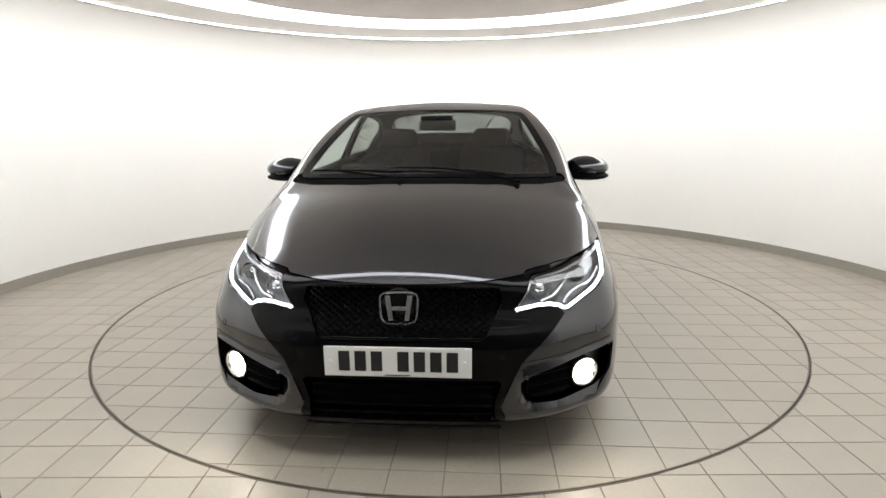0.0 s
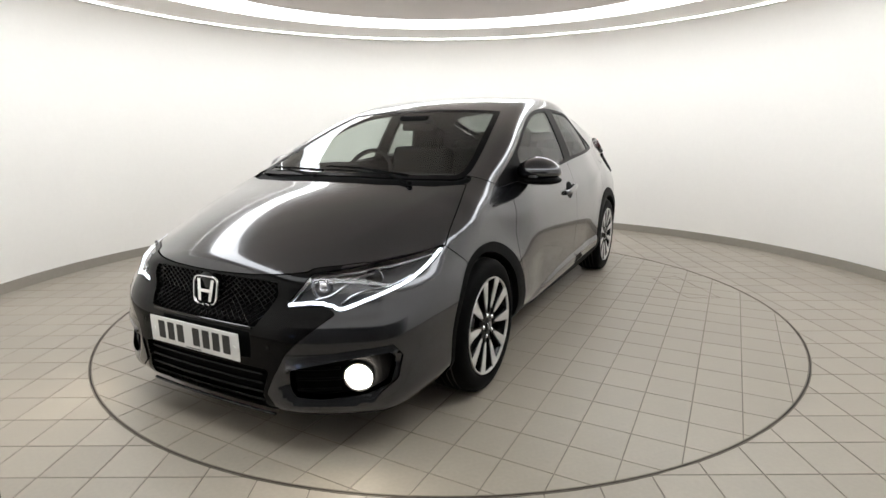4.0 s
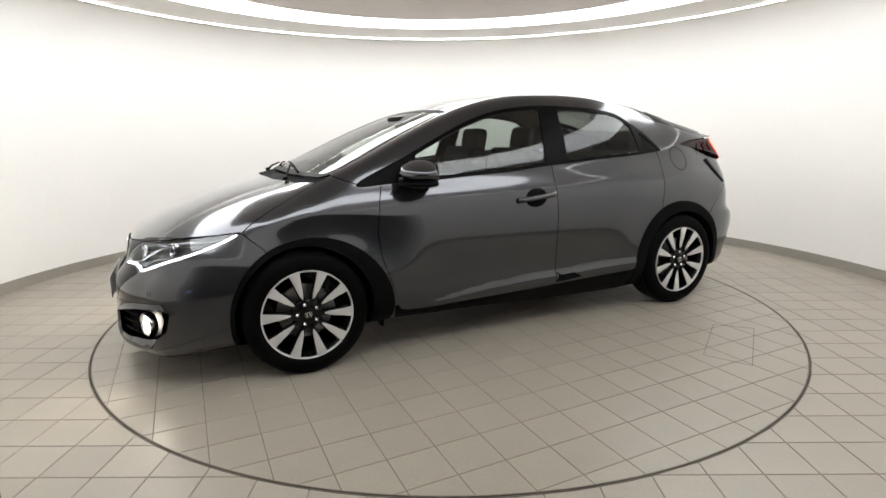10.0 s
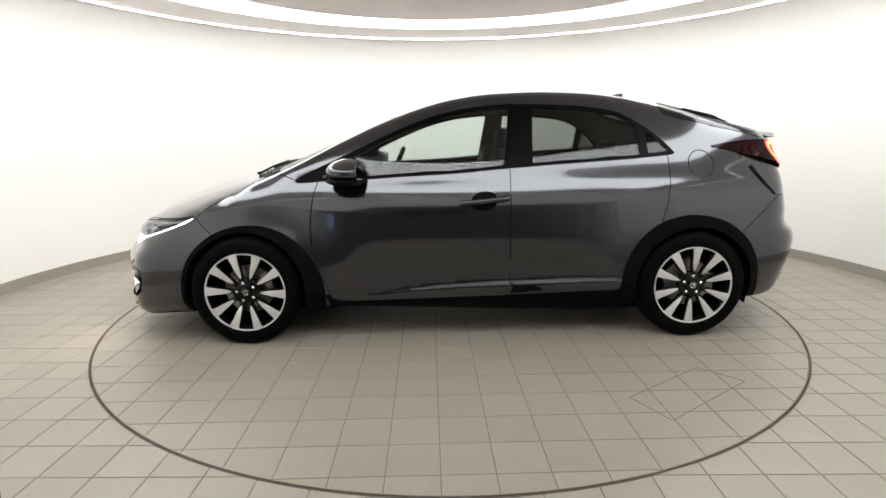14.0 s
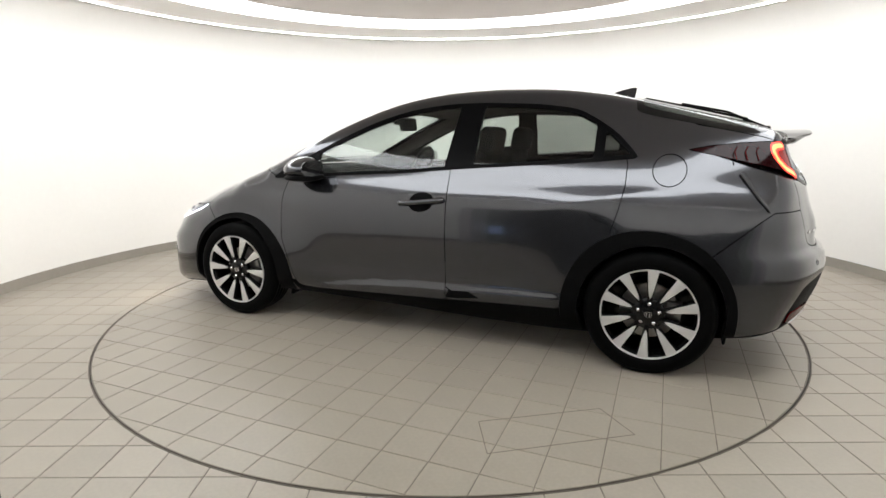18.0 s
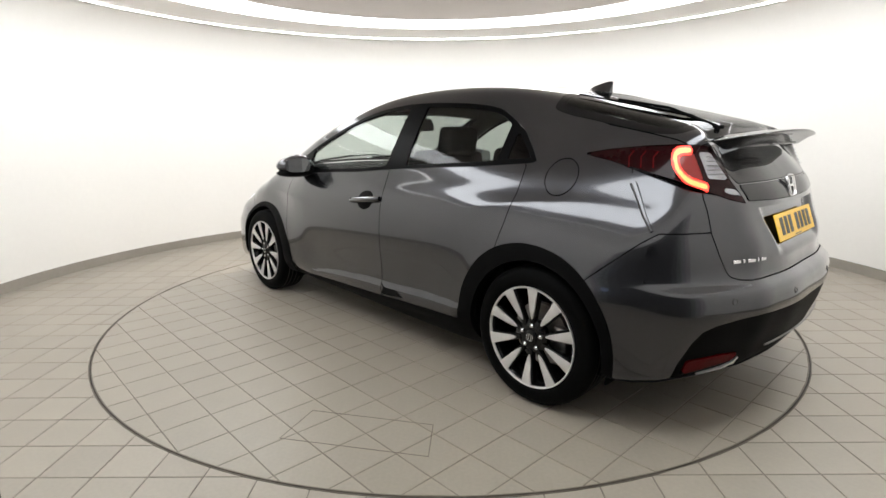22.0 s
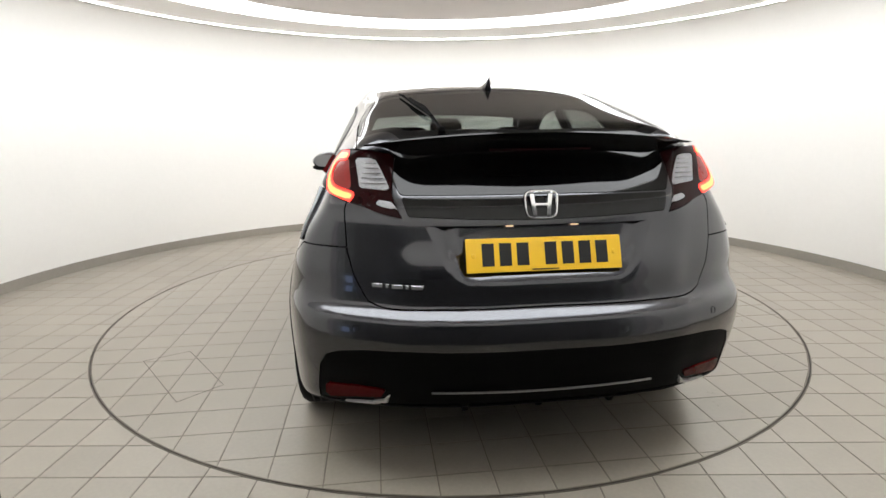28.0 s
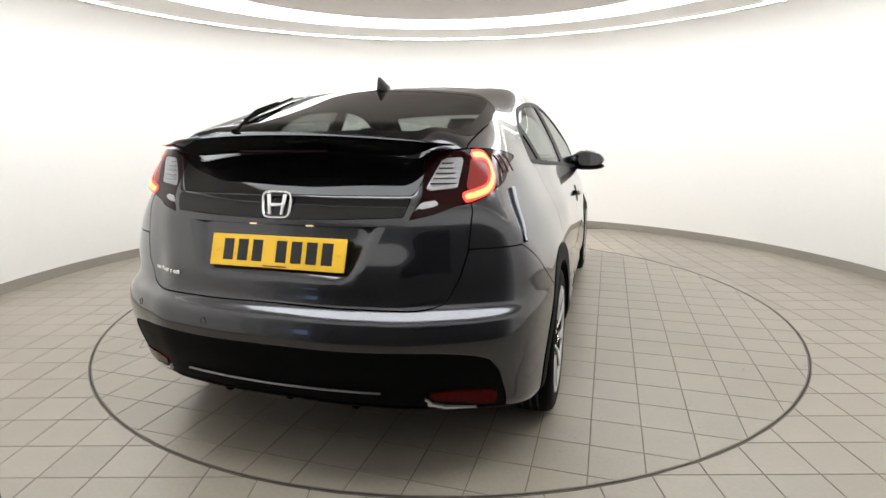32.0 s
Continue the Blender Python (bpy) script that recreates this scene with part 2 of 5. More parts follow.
tagged(part("reflection_curtain", arc_wall(WALL_R + 0.01, WALL_R + 0.06, PORT_Z1, CURTAIN_Z - 0.005, -90 - PORT_HALF, -90 + PORT_HALF, 8), REFLECTION_GREYS[0]), "charcoal curtain added out of view for the car's reflections, over the camera's port", "curtain", kind="structure")
tagged(part("wall_panel", arc_wall(WALL_R - 0.012, WALL_R + 0.008, 0.40, 0.64, -116.6, -114.4, 6), BLUE_PANEL), "small pale blue lit panel by the curtain", "light panel", kind="structure")
base = part("baseboard", arc_wall(WALL_R - 0.012, WALL_R - 0.001, 0, 0.084, A0, A1), SKIRT)
tagged(base, "grey-brown vinyl skirting along the round wall", "baseboard", kind="structure")
cove = part("led_strip", arc_wall(WALL_R - 0.016, WALL_R - 0.002, WALL_H - 0.013, WALL_H - 0.003, -90, 270, 160), COVE)
tagged(cove, "thin glowing light strip along the top of the wall", "light strip", kind="structure")
ledge = part("trim_ledge", arc_wall(WALL_R - 0.022, WALL_R - 0.001, WALL_H - 0.024, WALL_H - 0.015, -90, 270, 160), CEIL)
tagged(ledge, "slim white ledge under the light strip", "trim", kind="structure")


def disc_ring(r0, r1, z0, z1, n=144, c=WALL_C):
    bm = bmesh.new()
    prof = [(r0, z0), (r1, z0), (r1, z1), (r0, z1)]
    rings = [[bm.verts.new((c[0] + r * math.cos(2 * math.pi * i / n), c[1] + r * math.sin(2 * math.pi * i / n), z)) for i in range(n)] for r, z in prof]
    for k in range(4):
        a, b = rings[k], rings[(k + 1) % 4]
        for i in range(n):
            bm.faces.new((a[i], a[(i + 1) % n], b[(i + 1) % n], b[i]))
    return bm


def disc(r, z0, z1, n=144, c=WALL_C):
    bm = bmesh.new()
    a = [bm.verts.new((c[0] + r * math.cos(2 * math.pi * i / n), c[1] + r * math.sin(2 * math.pi * i / n), z0)) for i in range(n)]
    b = [bm.verts.new((v.co.x, v.co.y, z1)) for v in a]
    bm.faces.new(a[::-1])
    bm.faces.new(b)
    for i in range(n):
        bm.faces.new((a[i], a[(i + 1) % n], b[(i + 1) % n], b[i]))
    return bm


RING_C = (0.03, 0.0)
tagged(part("ceiling_outer", disc_ring(2.865, 3.495, WALL_H, WALL_H + 0.05), CEIL), "white ceiling round the ring of light", "ceiling", kind="structure")
tagged(part("ceiling_inner", disc(2.295, WALL_H - 0.012, WALL_H + 0.05), CEIL_MID), "pale ceiling inside the ring of light", "ceiling", kind="structure")
tagged(part("ceiling_top", disc(3.7, WALL_H + 0.3, WALL_H + 0.35), CEIL), "white ceiling above the light gap", "ceiling", kind="structure")
tagged(part("ring_light", disc_ring(2.30, 2.86, WALL_H + 0.002, WALL_H + 0.03), RING), "wide round band of white light set in the ceiling", "ceiling light", kind="structure")

# the recess in which the camera stands
RX = 1.6
for nm, bm in (("wall_recess_left", box(0.1, 2.6, 2.75, 0, at=(-RX - 0.05, -4.55, 1.375))), ("wall_recess_right", box(0.1, 2.6, 2.75, 0, at=(RX + 0.05, -4.55, 1.375))),
               ("wall_recess_back", box(6.8, 0.1, 2.75, 0, at=(0, -5.9, 1.375)))):
    tagged(part(nm, bm, DRAPE, smooth=False), "grey unlit wall of the entrance behind the camera", "wall", kind="structure")
tagged(part("ceiling_recess", box(6.8, 2.4, 0.08, 0, at=(0, -4.72, 2.45)), CEIL, smooth=False), "white ceiling of the unlit entrance", "ceiling", kind="structure")
# ---- floor and turntable ----
TABLE_R, TILE_S = 2.238, 0.200


def clip_circle(poly, r, keep_in, n=8):
    """The part of a convex outline inside or outside of a circle round the origin."""
    dense = []
    for i, p in enumerate(poly):
        q = poly[(i + 1) % len(poly)]
        for k in range(n):
            dense.append((p[0] + (q[0] - p[0]) * k / n, p[1] + (q[1] - p[1]) * k / n))
    sgn = 1 if keep_in else -1
    d = [sgn * (math.hypot(*p) - r) for p in dense]
    if max(d) <= 0:
        return poly
    if min(d) >= 0:
        return None
    out, cross = [], None
    for i in range(len(dense)):
        j = (i + 1) % len(dense)
        if d[i] <= 0 and i % n == 0:
            out.append(dense[i])
        if (d[i] <= 0) != (d[j] <= 0):
            t = d[i] / (d[i] - d[j])
            p = (dense[i][0] + (dense[j][0] - dense[i][0]) * t, dense[i][1] + (dense[j][1] - dense[i][1]) * t)
            s = r / math.hypot(*p)
            if d[j] <= 0 and cross:
                q = (p[0] + cross[0], p[1] + cross[1])
                l = math.hypot(*q)
                out.append((q[0] * r / l, q[1] * r / l))
            out.append((p[0] * s, p[1] * s))
            cross = (p[0] * s, p[1] * s) if d[i] <= 0 else None
    clean = [p for i, p in enumerate(out) if math.hypot(p[0] - out[i - 1][0], p[1] - out[i - 1][1]) > 1e-4]
    return clean if len(clean) > 2 else None


def slab(poly, z0, z1, chamfer=0.0012):
    verts = [(x, y, z0) for x, y in poly]
    cx, cy = sum(p[0] for p in poly) / len(poly), sum(p[1] for p in poly) / len(poly)
    verts += [(x, y, z1 - chamfer) for x, y in poly]
    for x, y in poly:
        l = math.hypot(x - cx, y - cy)
        k = 1 - chamfer * 1.4 / l
        verts.append((cx + (x - cx) * k, cy + (y - cy) * k, z1))
    n = len(poly)
    if n == 4:
        faces = [tuple(range(2 * n, 3 * n))]
    else:
        verts.append((cx, cy, z1))
        faces = [(3 * n, 2 * n + i, 2 * n + (i + 1) % n) for i in range(n)]
    for i in range(n):
        j = (i + 1) % n
        faces += [(i, j, n + j, n + i), (n + i, n + j, 2 * n + j, 2 * n + i)]
    return verts, faces


def raw(name, verts, faces):
    me = bpy.data.meshes.new(name)
    me.from_pydata(verts, [], faces)
    me.update()
    return me


floor = part("floor", disc_ring(2.250, 6.2, -0.06, -0.0025, 128, (0, 0)), GROUT)
tagged(floor, "beige square-tiled floor round the turntable", "floor", kind="structure")
table = new("turntable")
tagged(table, "round floor turntable laid with beige square tiles", "turntable")
part("deck", disc(TABLE_R, -0.06, -0.0022, 128, (0, 0)), mat("deck_screed", (0.16, 0.138, 0.113), 0.85, grain=0.35, scale=12), table)
part("edge_strip", disc_ring(TABLE_R - 0.002, TABLE_R + 0.002, -0.06, 0.0008, 160, (0, 0)), STEEL, table, "worn steel edge strip")
tagged(part("floor_joint", disc_ring(2.2, 2.27, -0.09, -0.05, 128, (0, 0)), GAP), "dark open joint round the turntable", "joint", kind="structure")
tagged(part("floor_edge", disc_ring(2.246, 2.2495, -0.06, 0.0004, 160, (0, 0)), STEEL), "steel edge of the floor round the turntable", "floor edge", kind="structure")


def lay_tiles(parent, material, x0, y0, gap, inside, r, far, name, near):
    """Square tiles on a grid, cut along a circle. near(x, y) tells which are picked first."""
    rows = []
    half = (TILE_S - gap) / 2
    k = int(far / TILE_S) + 2
    for i in range(-k, k + 1):
        for j in range(-k, k + 1):
            cx, cy = x0 + (i + 0.5) * TILE_S, y0 + (j + 0.5) * TILE_S
            d = math.hypot(cx, cy)
            if (inside and d > r + 0.15) or (not inside and (d < r - 0.15 or d > far)):
                continue
            if not inside and math.hypot(cx - WALL_C[0], cy) > WALL_R + 0.1 :
                continue
            rows.append((near(cx, cy), cx, cy))
    rows.sort()
    full = [(-half, -half), (half, -half), (half, half), (-half, half)]
    shared = None
    rest_v, rest_f = [], []
    for n, (_, cx, cy) in enumerate(rows):
        square = [(cx + x, cy + y) for x, y in full]
        poly = clip_circle(square, r, inside)
        if poly is None:
            continue
        whole = poly is square
        local = [(x - cx, y - cy) for x, y in poly]
        if n < 290:
            if whole and shared is None:
                shared = raw(name, *slab(full, -0.004, 0.0))
                shared.materials.append(material)
            if whole:
                me = shared
            else:
                me = raw(name, *slab(local, -0.004, 0.0))
                me.materials.append(material)
            ob = link(name, me, None, parent)
            ob.location = (cx, cy, 0)
        else:
            v, f = slab(poly, -0.004, 0.0)
            o = len(rest_v)
            rest_v += v
            rest_f += [tuple(o + q for q in t) for t in f]
    if rest_v:
        me = raw("tiles", rest_v, rest_f)
        me.materials.append(material)
        tagged(link("tiles", me, None, parent), kind="stuff")


# ---- the car's body as one smooth surface ----
TABLES = {}


def spl(x, knots, soft=None):
    """A smooth curve through (x, y) knots in rising x, eased over the width soft so that its bend has no jumps."""
    key = (tuple(knots), soft)
    if key not in TABLES:
        xs, ys = np.array([k[0] for k in knots], float), np.array([k[1] for k in knots], float)
        h = np.diff(xs)
        d = np.diff(ys) / h
        m = np.empty(len(xs))
        m[0], m[-1] = d[0], d[-1]
        m[1:-1] = (d[:-1] * h[1:] + d[1:] * h[:-1]) / (h[1:] + h[:-1])
        sig = (0.4 * float(np.median(h))) if soft is None else soft
        lo, hi, count = xs[0] - 3 * sig, xs[-1] + 3 * sig, 6001
        g = np.linspace(lo, hi, count)
        c = np.clip(g, xs[0], xs[-1])
        i = np.clip(np.searchsorted(xs, c) - 1, 0, len(xs) - 2)
        t = (c - xs[i]) / h[i]
        v = (1 + 2 * t) * (1 - t) ** 2 * ys[i] + t * (1 - t) ** 2 * h[i] * m[i] + t * t * (3 - 2 * t) * ys[i + 1] + t * t * (t - 1) * h[i] * m[i + 1]
        pitch = (hi - lo) / (count - 1)
        reach = max(1, int(3 * sig / pitch))
        kernel = np.exp(-0.5 * (np.arange(-reach, reach + 1) * pitch / max(sig, 1e-9)) ** 2)
        v = np.convolve(np.pad(v, reach, mode="edge"), kernel / kernel.sum(), mode="valid")
        TABLES[key] = (lo, pitch, v)
    lo, pitch, v = TABLES[key]
    u = np.clip((np.asarray(x, float) - lo) / pitch, 0, len(v) - 1.001)
    i = u.astype(int)
    return v[i] + (v[i + 1] - v[i]) * (u - i)


def smax(a, b, k):
    """The larger of two, rounded over where they meet."""
    k = k * 1.5
    return np.maximum(a, b) + np.maximum(k - np.abs(a - b), 0) ** 3 / (6 * k * k)


def step(a, b, x):
    t = np.clip((x - a) / (b - a), 0, 1)
    return t ** 3 * (t * (6 * t - 15) + 10)


ROOFLINE = [(-2.3, 1.05), (-2.12, 1.115), (-1.95, 1.185), (-1.7, 1.260), (-1.5, 1.310), (-1.3, 1.358), (-1.1, 1.405), (-0.9, 1.440), (-0.6, 1.463),
            (-0.3, 1.462), (0.0, 1.436), (0.2, 1.392), (0.4, 1.325), (0.7, 1.210), (1.0, 1.085), (1.2, 1.005), (1.32, 0.968), (1.5, 0.928),
            (1.75, 0.853), (1.95, 0.770), (2.1, 0.688), (2.2, 0.625), (2.35, 0.50)]
CROWN = [(-2.2, 0.03), (-1.5, 0.043), (-0.8, 0.037), (0.0, 0.028), (0.4, 0.018), (0.7, 0.026), (1.0, 0.04), (1.3, 0.04), (1.7, 0.075), (2.0, 0.09), (2.3, 0.10)]
FLANK = [(0.10, 0.74), (0.2, 0.825), (0.26, 0.872), (0.31, 0.890), (0.42, 0.896), (0.55, 0.894), (0.7, 0.8885), (0.8, 0.877), (0.86, 0.862), (0.90, 0.8445)]
FLANK += [(z, 0.818 - 0.36 * (z - 0.96) - 0.32 * (z - 0.96) ** 2) for z in (0.94, 1.0, 1.06, 1.12, 1.18, 1.24, 1.30, 1.36, 1.42, 1.48, 1.54)]
NOSE = [(0.7, 0.0), (0.9, 0.03), (1.05, 0.052), (1.3, 0.055), (1.6, 0.072), (1.9, 0.11), (2.2, 0.16)]
TAIL = [(0.8, 0.0), (1.2, 0.035), (1.45, 0.048), (1.65, 0.078), (1.8, 0.10), (2.0, 0.15), (2.2, 0.2)]
FRONT = [(0.10, 2.10), (0.15, 2.15), (0.2, 2.178), (0.3, 2.18), (0.4, 2.175), (0.5, 2.165), (0.57, 2.115), (0.66, 2.09), (0.75, 2.05), (0.9, 1.9)]
FRONT_PLAN = [(0.0, 0.0), (0.25, 0.006), (0.42, 0.022), (0.5, 0.045), (0.6, 0.095), (0.68, 0.15), (0.74, 0.19), (0.79, 0.24), (0.83, 0.31), (0.865, 0.43), (0.90, 0.62), (0.95, 1.0)]
REAR = [(0.15, 1.98), (0.25, 2.05), (0.35, 2.085), (0.45, 2.118), (0.585, 2.129), (0.612, 2.119), (0.645, 2.078), (0.675, 2.066), (0.74, 2.06), (0.83, 2.04), (0.95, 2.005),
        (1.02, 1.965), (1.1, 1.93), (1.2, 1.89), (1.4, 1.8)]
REAR_PLAN = [(0.0, 0.0), (0.25, 0.006), (0.38, 0.025), (0.48, 0.045), (0.55, 0.075), (0.64, 0.115), (0.70, 0.148), (0.76, 0.188), (0.80, 0.225), (0.83, 0.268), (0.855, 0.33), (0.885, 0.46), (0.93, 0.75)]
LEAN = [(0.9, 0.0), (0.98, 0.0), (1.03, 0.012), (1.08, 0.032), (1.14, 0.058), (1.2, 0.08), (1.3, 0.09)]  # the lower rear window leans in under the spoiler
GATE_LEAN = [(0.6, 0.0), (0.65, -0.002), (0.70, -0.012), (0.76, -0.010), (0.84, 0.002), (0.92, 0.006), (1.0, 0.0), (1.2, 0.0)]
UNDER = [(-2.2, 0.30), (-1.9, 0.26), (-1.6, 0.20), (0.9, 0.19), (1.6, 0.17), (2.0, 0.145), (2.2, 0.145)]


def top_z(x, y):
    ay = np.abs(y)
    crease = spl(x, [(1.2, 0.64), (1.58, 0.556), (1.86, 0.485), (2.0, 0.44)])
    over = 0.5 * (ay - crease + np.sqrt((ay - crease) ** 2 + 0.0006))
    fall = (0.06 * over + 0.30 * over ** 2) * step(1.22, 1.4, x) * (1 - step(1.8, 2.0, x))
    return spl(x, ROOFLINE) - spl(x, CROWN) * (y / 0.6) ** 2 - fall


def ridge(d, s):
    return np.exp(-(np.sqrt(d * d + 0.0001) - 0.01) / s)


def side_y(x, z):
    w = spl(z, FLANK, 0.022)
    w = w - spl(x, NOSE, 0.12) * (0.12 + 0.88 * step(0.45, 0.78, z)) - spl(-x, TAIL, 0.10) * (0.15 + 0.85 * step(0.48, 1.12, z))
    w = w - 0.075 * step(0.92, 1.5, z) * step(0.45, 1.35, -x)
    # shoulder over the front wheel, dying out in the door
    zc = spl(x, [(0.3, 0.74), (0.88, 0.78), (1.2, 0.812), (1.35, 0.806), (1.52, 0.76)])
    w = w + 0.012 * ridge(z - zc, 0.065) * step(0.45, 0.95, x) * (1 - step(1.45, 1.62, x))
    # haunch over the rear wheel
    zr = spl(-x, [(0.6, 0.80), (0.75, 0.815), (1.17, 0.897), (1.45, 0.926), (1.8, 0.90)])
    w = w + 0.009 * ridge(z - zr, 0.10) * step(0.50, 1.05, -x) * (1 - step(1.35, 2.0, -x))
    # belt shoulder under the windows
    zb = spl(x, [(-1.2, 1.0), (0.0, 0.925), (1.0, 0.89)])
    w = w + 0.0005 * np.exp(-((z - zb) / 0.03) ** 2) * step(-1.3, -0.6, x) * (1 - step(0.75, 1.0, x))
    # hollow door and the ridge along its foot
    w = w - 0.018 * np.exp(-((z - 0.41) / 0.14) ** 2) * step(-0.95, -0.5, x) * (1 - step(0.45, 0.85, x))
    zf = spl(x, [(-0.9, 0.362), (-0.2, 0.345), (0.3, 0.322), (0.55, 0.29), (0.75, 0.25)])
    w = w + 0.013 * (1 - step(zf - 0.020, zf + 0.026, z)) * step(-0.95, -0.8, x) * (1 - step(0.55, 0.8, x))
    # swell round the wheels
    for xc in (1.2975, -1.2975):
        rr = np.hypot(x - xc, z - 0.32)
        w = w + 0.008 * np.exp(-((rr - 0.37) / 0.09) ** 2)
    return w


def field(p):
    x, y, z = p[..., 0], p[..., 1], p[..., 2]
    ay = np.abs(y)
    a = (z - top_z(x, y)) * 0.93
    b = ay - side_y(x, z)
    f = smax(a, b, 0.058 + 0.03 * step(0.9, 1.3, x) + 0.03 * step(1.2, 1.6, -x))
    f = smax(f, x - (spl(z, FRONT, 0.012) - spl(ay, FRONT_PLAN)), 0.028 + 0.052 * step(0.35, 0.7, ay))
    lean = (spl(z, LEAN, 0.02) + spl(z, GATE_LEAN, 0.02)) * (1 - step(0.40, 0.56, ay))
    f = smax(f, -x - (spl(z, REAR, 0.008) - spl(ay, REAR_PLAN) - lean), 0.035 + 0.02 * step(0.45, 0.7, ay))
    f = smax(f, spl(x, UNDER) - z, 0.05)
    return f


def gradient(p, e=1e-3):
    g = np.empty_like(p)
    for i in range(3):
        d = np.zeros(3)
        d[i] = e
        g[..., i] = (field(p + d) - field(p - d)) / (2 * e)
    return g


def skin(lo, hi, h):
    """The body's surface as even quads that lie on it, with its true normals."""
    n = [int(round((b - a) / h)) + 1 for a, b in zip(lo, hi)]
    ax = [lo[i] + h * np.arange(n[i]) for i in range(3)]
    v = np.empty(n)
    for i in range(0, n[0], 16):
        g = np.stack(np.meshgrid(ax[0][i:i + 16], ax[1], ax[2], indexing="ij"), -1)
        v[i:i + 16] = field(g)
    ins = v < 0
    acc = np.zeros((n[0] - 1, n[1] - 1, n[2] - 1, 3))
    cnt = np.zeros(acc.shape[:3])
    cells = acc.shape[:3]
    for axis in range(3):
        o = [a for a in range(3) if a != axis]
        for da in (0, 1):
            for db in (0, 1):
                s0 = [slice(0, c) for c in cells]
                s0[o[0]] = slice(da, da + cells[o[0]])
                s0[o[1]] = slice(db, db + cells[o[1]])
                s1 = list(s0)
                s0[axis], s1[axis] = slice(0, cells[axis]), slice(1, cells[axis] + 1)
                a, b = v[tuple(s0)], v[tuple(s1)]
                m = (a < 0) != (b < 0)
                t = np.where(m, a / np.where(m, a - b, 1), 0)
                off = np.zeros(acc.shape)
                off[..., axis] = t
                off[..., o[0]] = da
                off[..., o[1]] = db
                acc += off * m[..., None]
                cnt += m
    cell = cnt > 0
    idx = -np.ones(cells, int)
    idx[cell] = np.arange(cell.sum())
    ijk = np.argwhere(cell)
    pts = np.array(lo) + h * (ijk + acc[cell] / cnt[cell][:, None])
    for _ in range(6):
        f, g = field(pts), gradient(pts)
        pts = pts - (f / np.maximum((g * g).sum(-1), 0.2))[:, None] * g
    nrm = gradient(pts)
    nrm /= np.linalg.norm(nrm, axis=1)[:, None]
    quads = []
    for axis in range(3):
        o = [(axis + 1) % 3, (axis + 2) % 3]
        s0 = [slice(1, n[i] - 1) for i in range(3)]
        s1 = list(s0)
        s0[axis], s1[axis] = slice(0, n[axis] - 1), slice(1, n[axis])
        a, b = ins[tuple(s0)], ins[tuple(s1)]
        e = np.argwhere(a != b)
        flip = b[tuple(e.T)]
        e = e + np.array([0 if i == axis else 1 for i in range(3)])
        c = []
        for da, db in ((-1, -1), (0, -1), (0, 0), (-1, 0)):
            q = e.copy()
            q[:, o[0]] += da
            q[:, o[1]] += db
            c.append(idx[tuple(q.T)])
        q = np.stack(c, 1)
        q[flip] = q[flip][:, ::-1]
        quads.append(q)
    q = np.concatenate(quads)
    return Skin(pts, nrm, q[(q >= 0).all(1)], [])


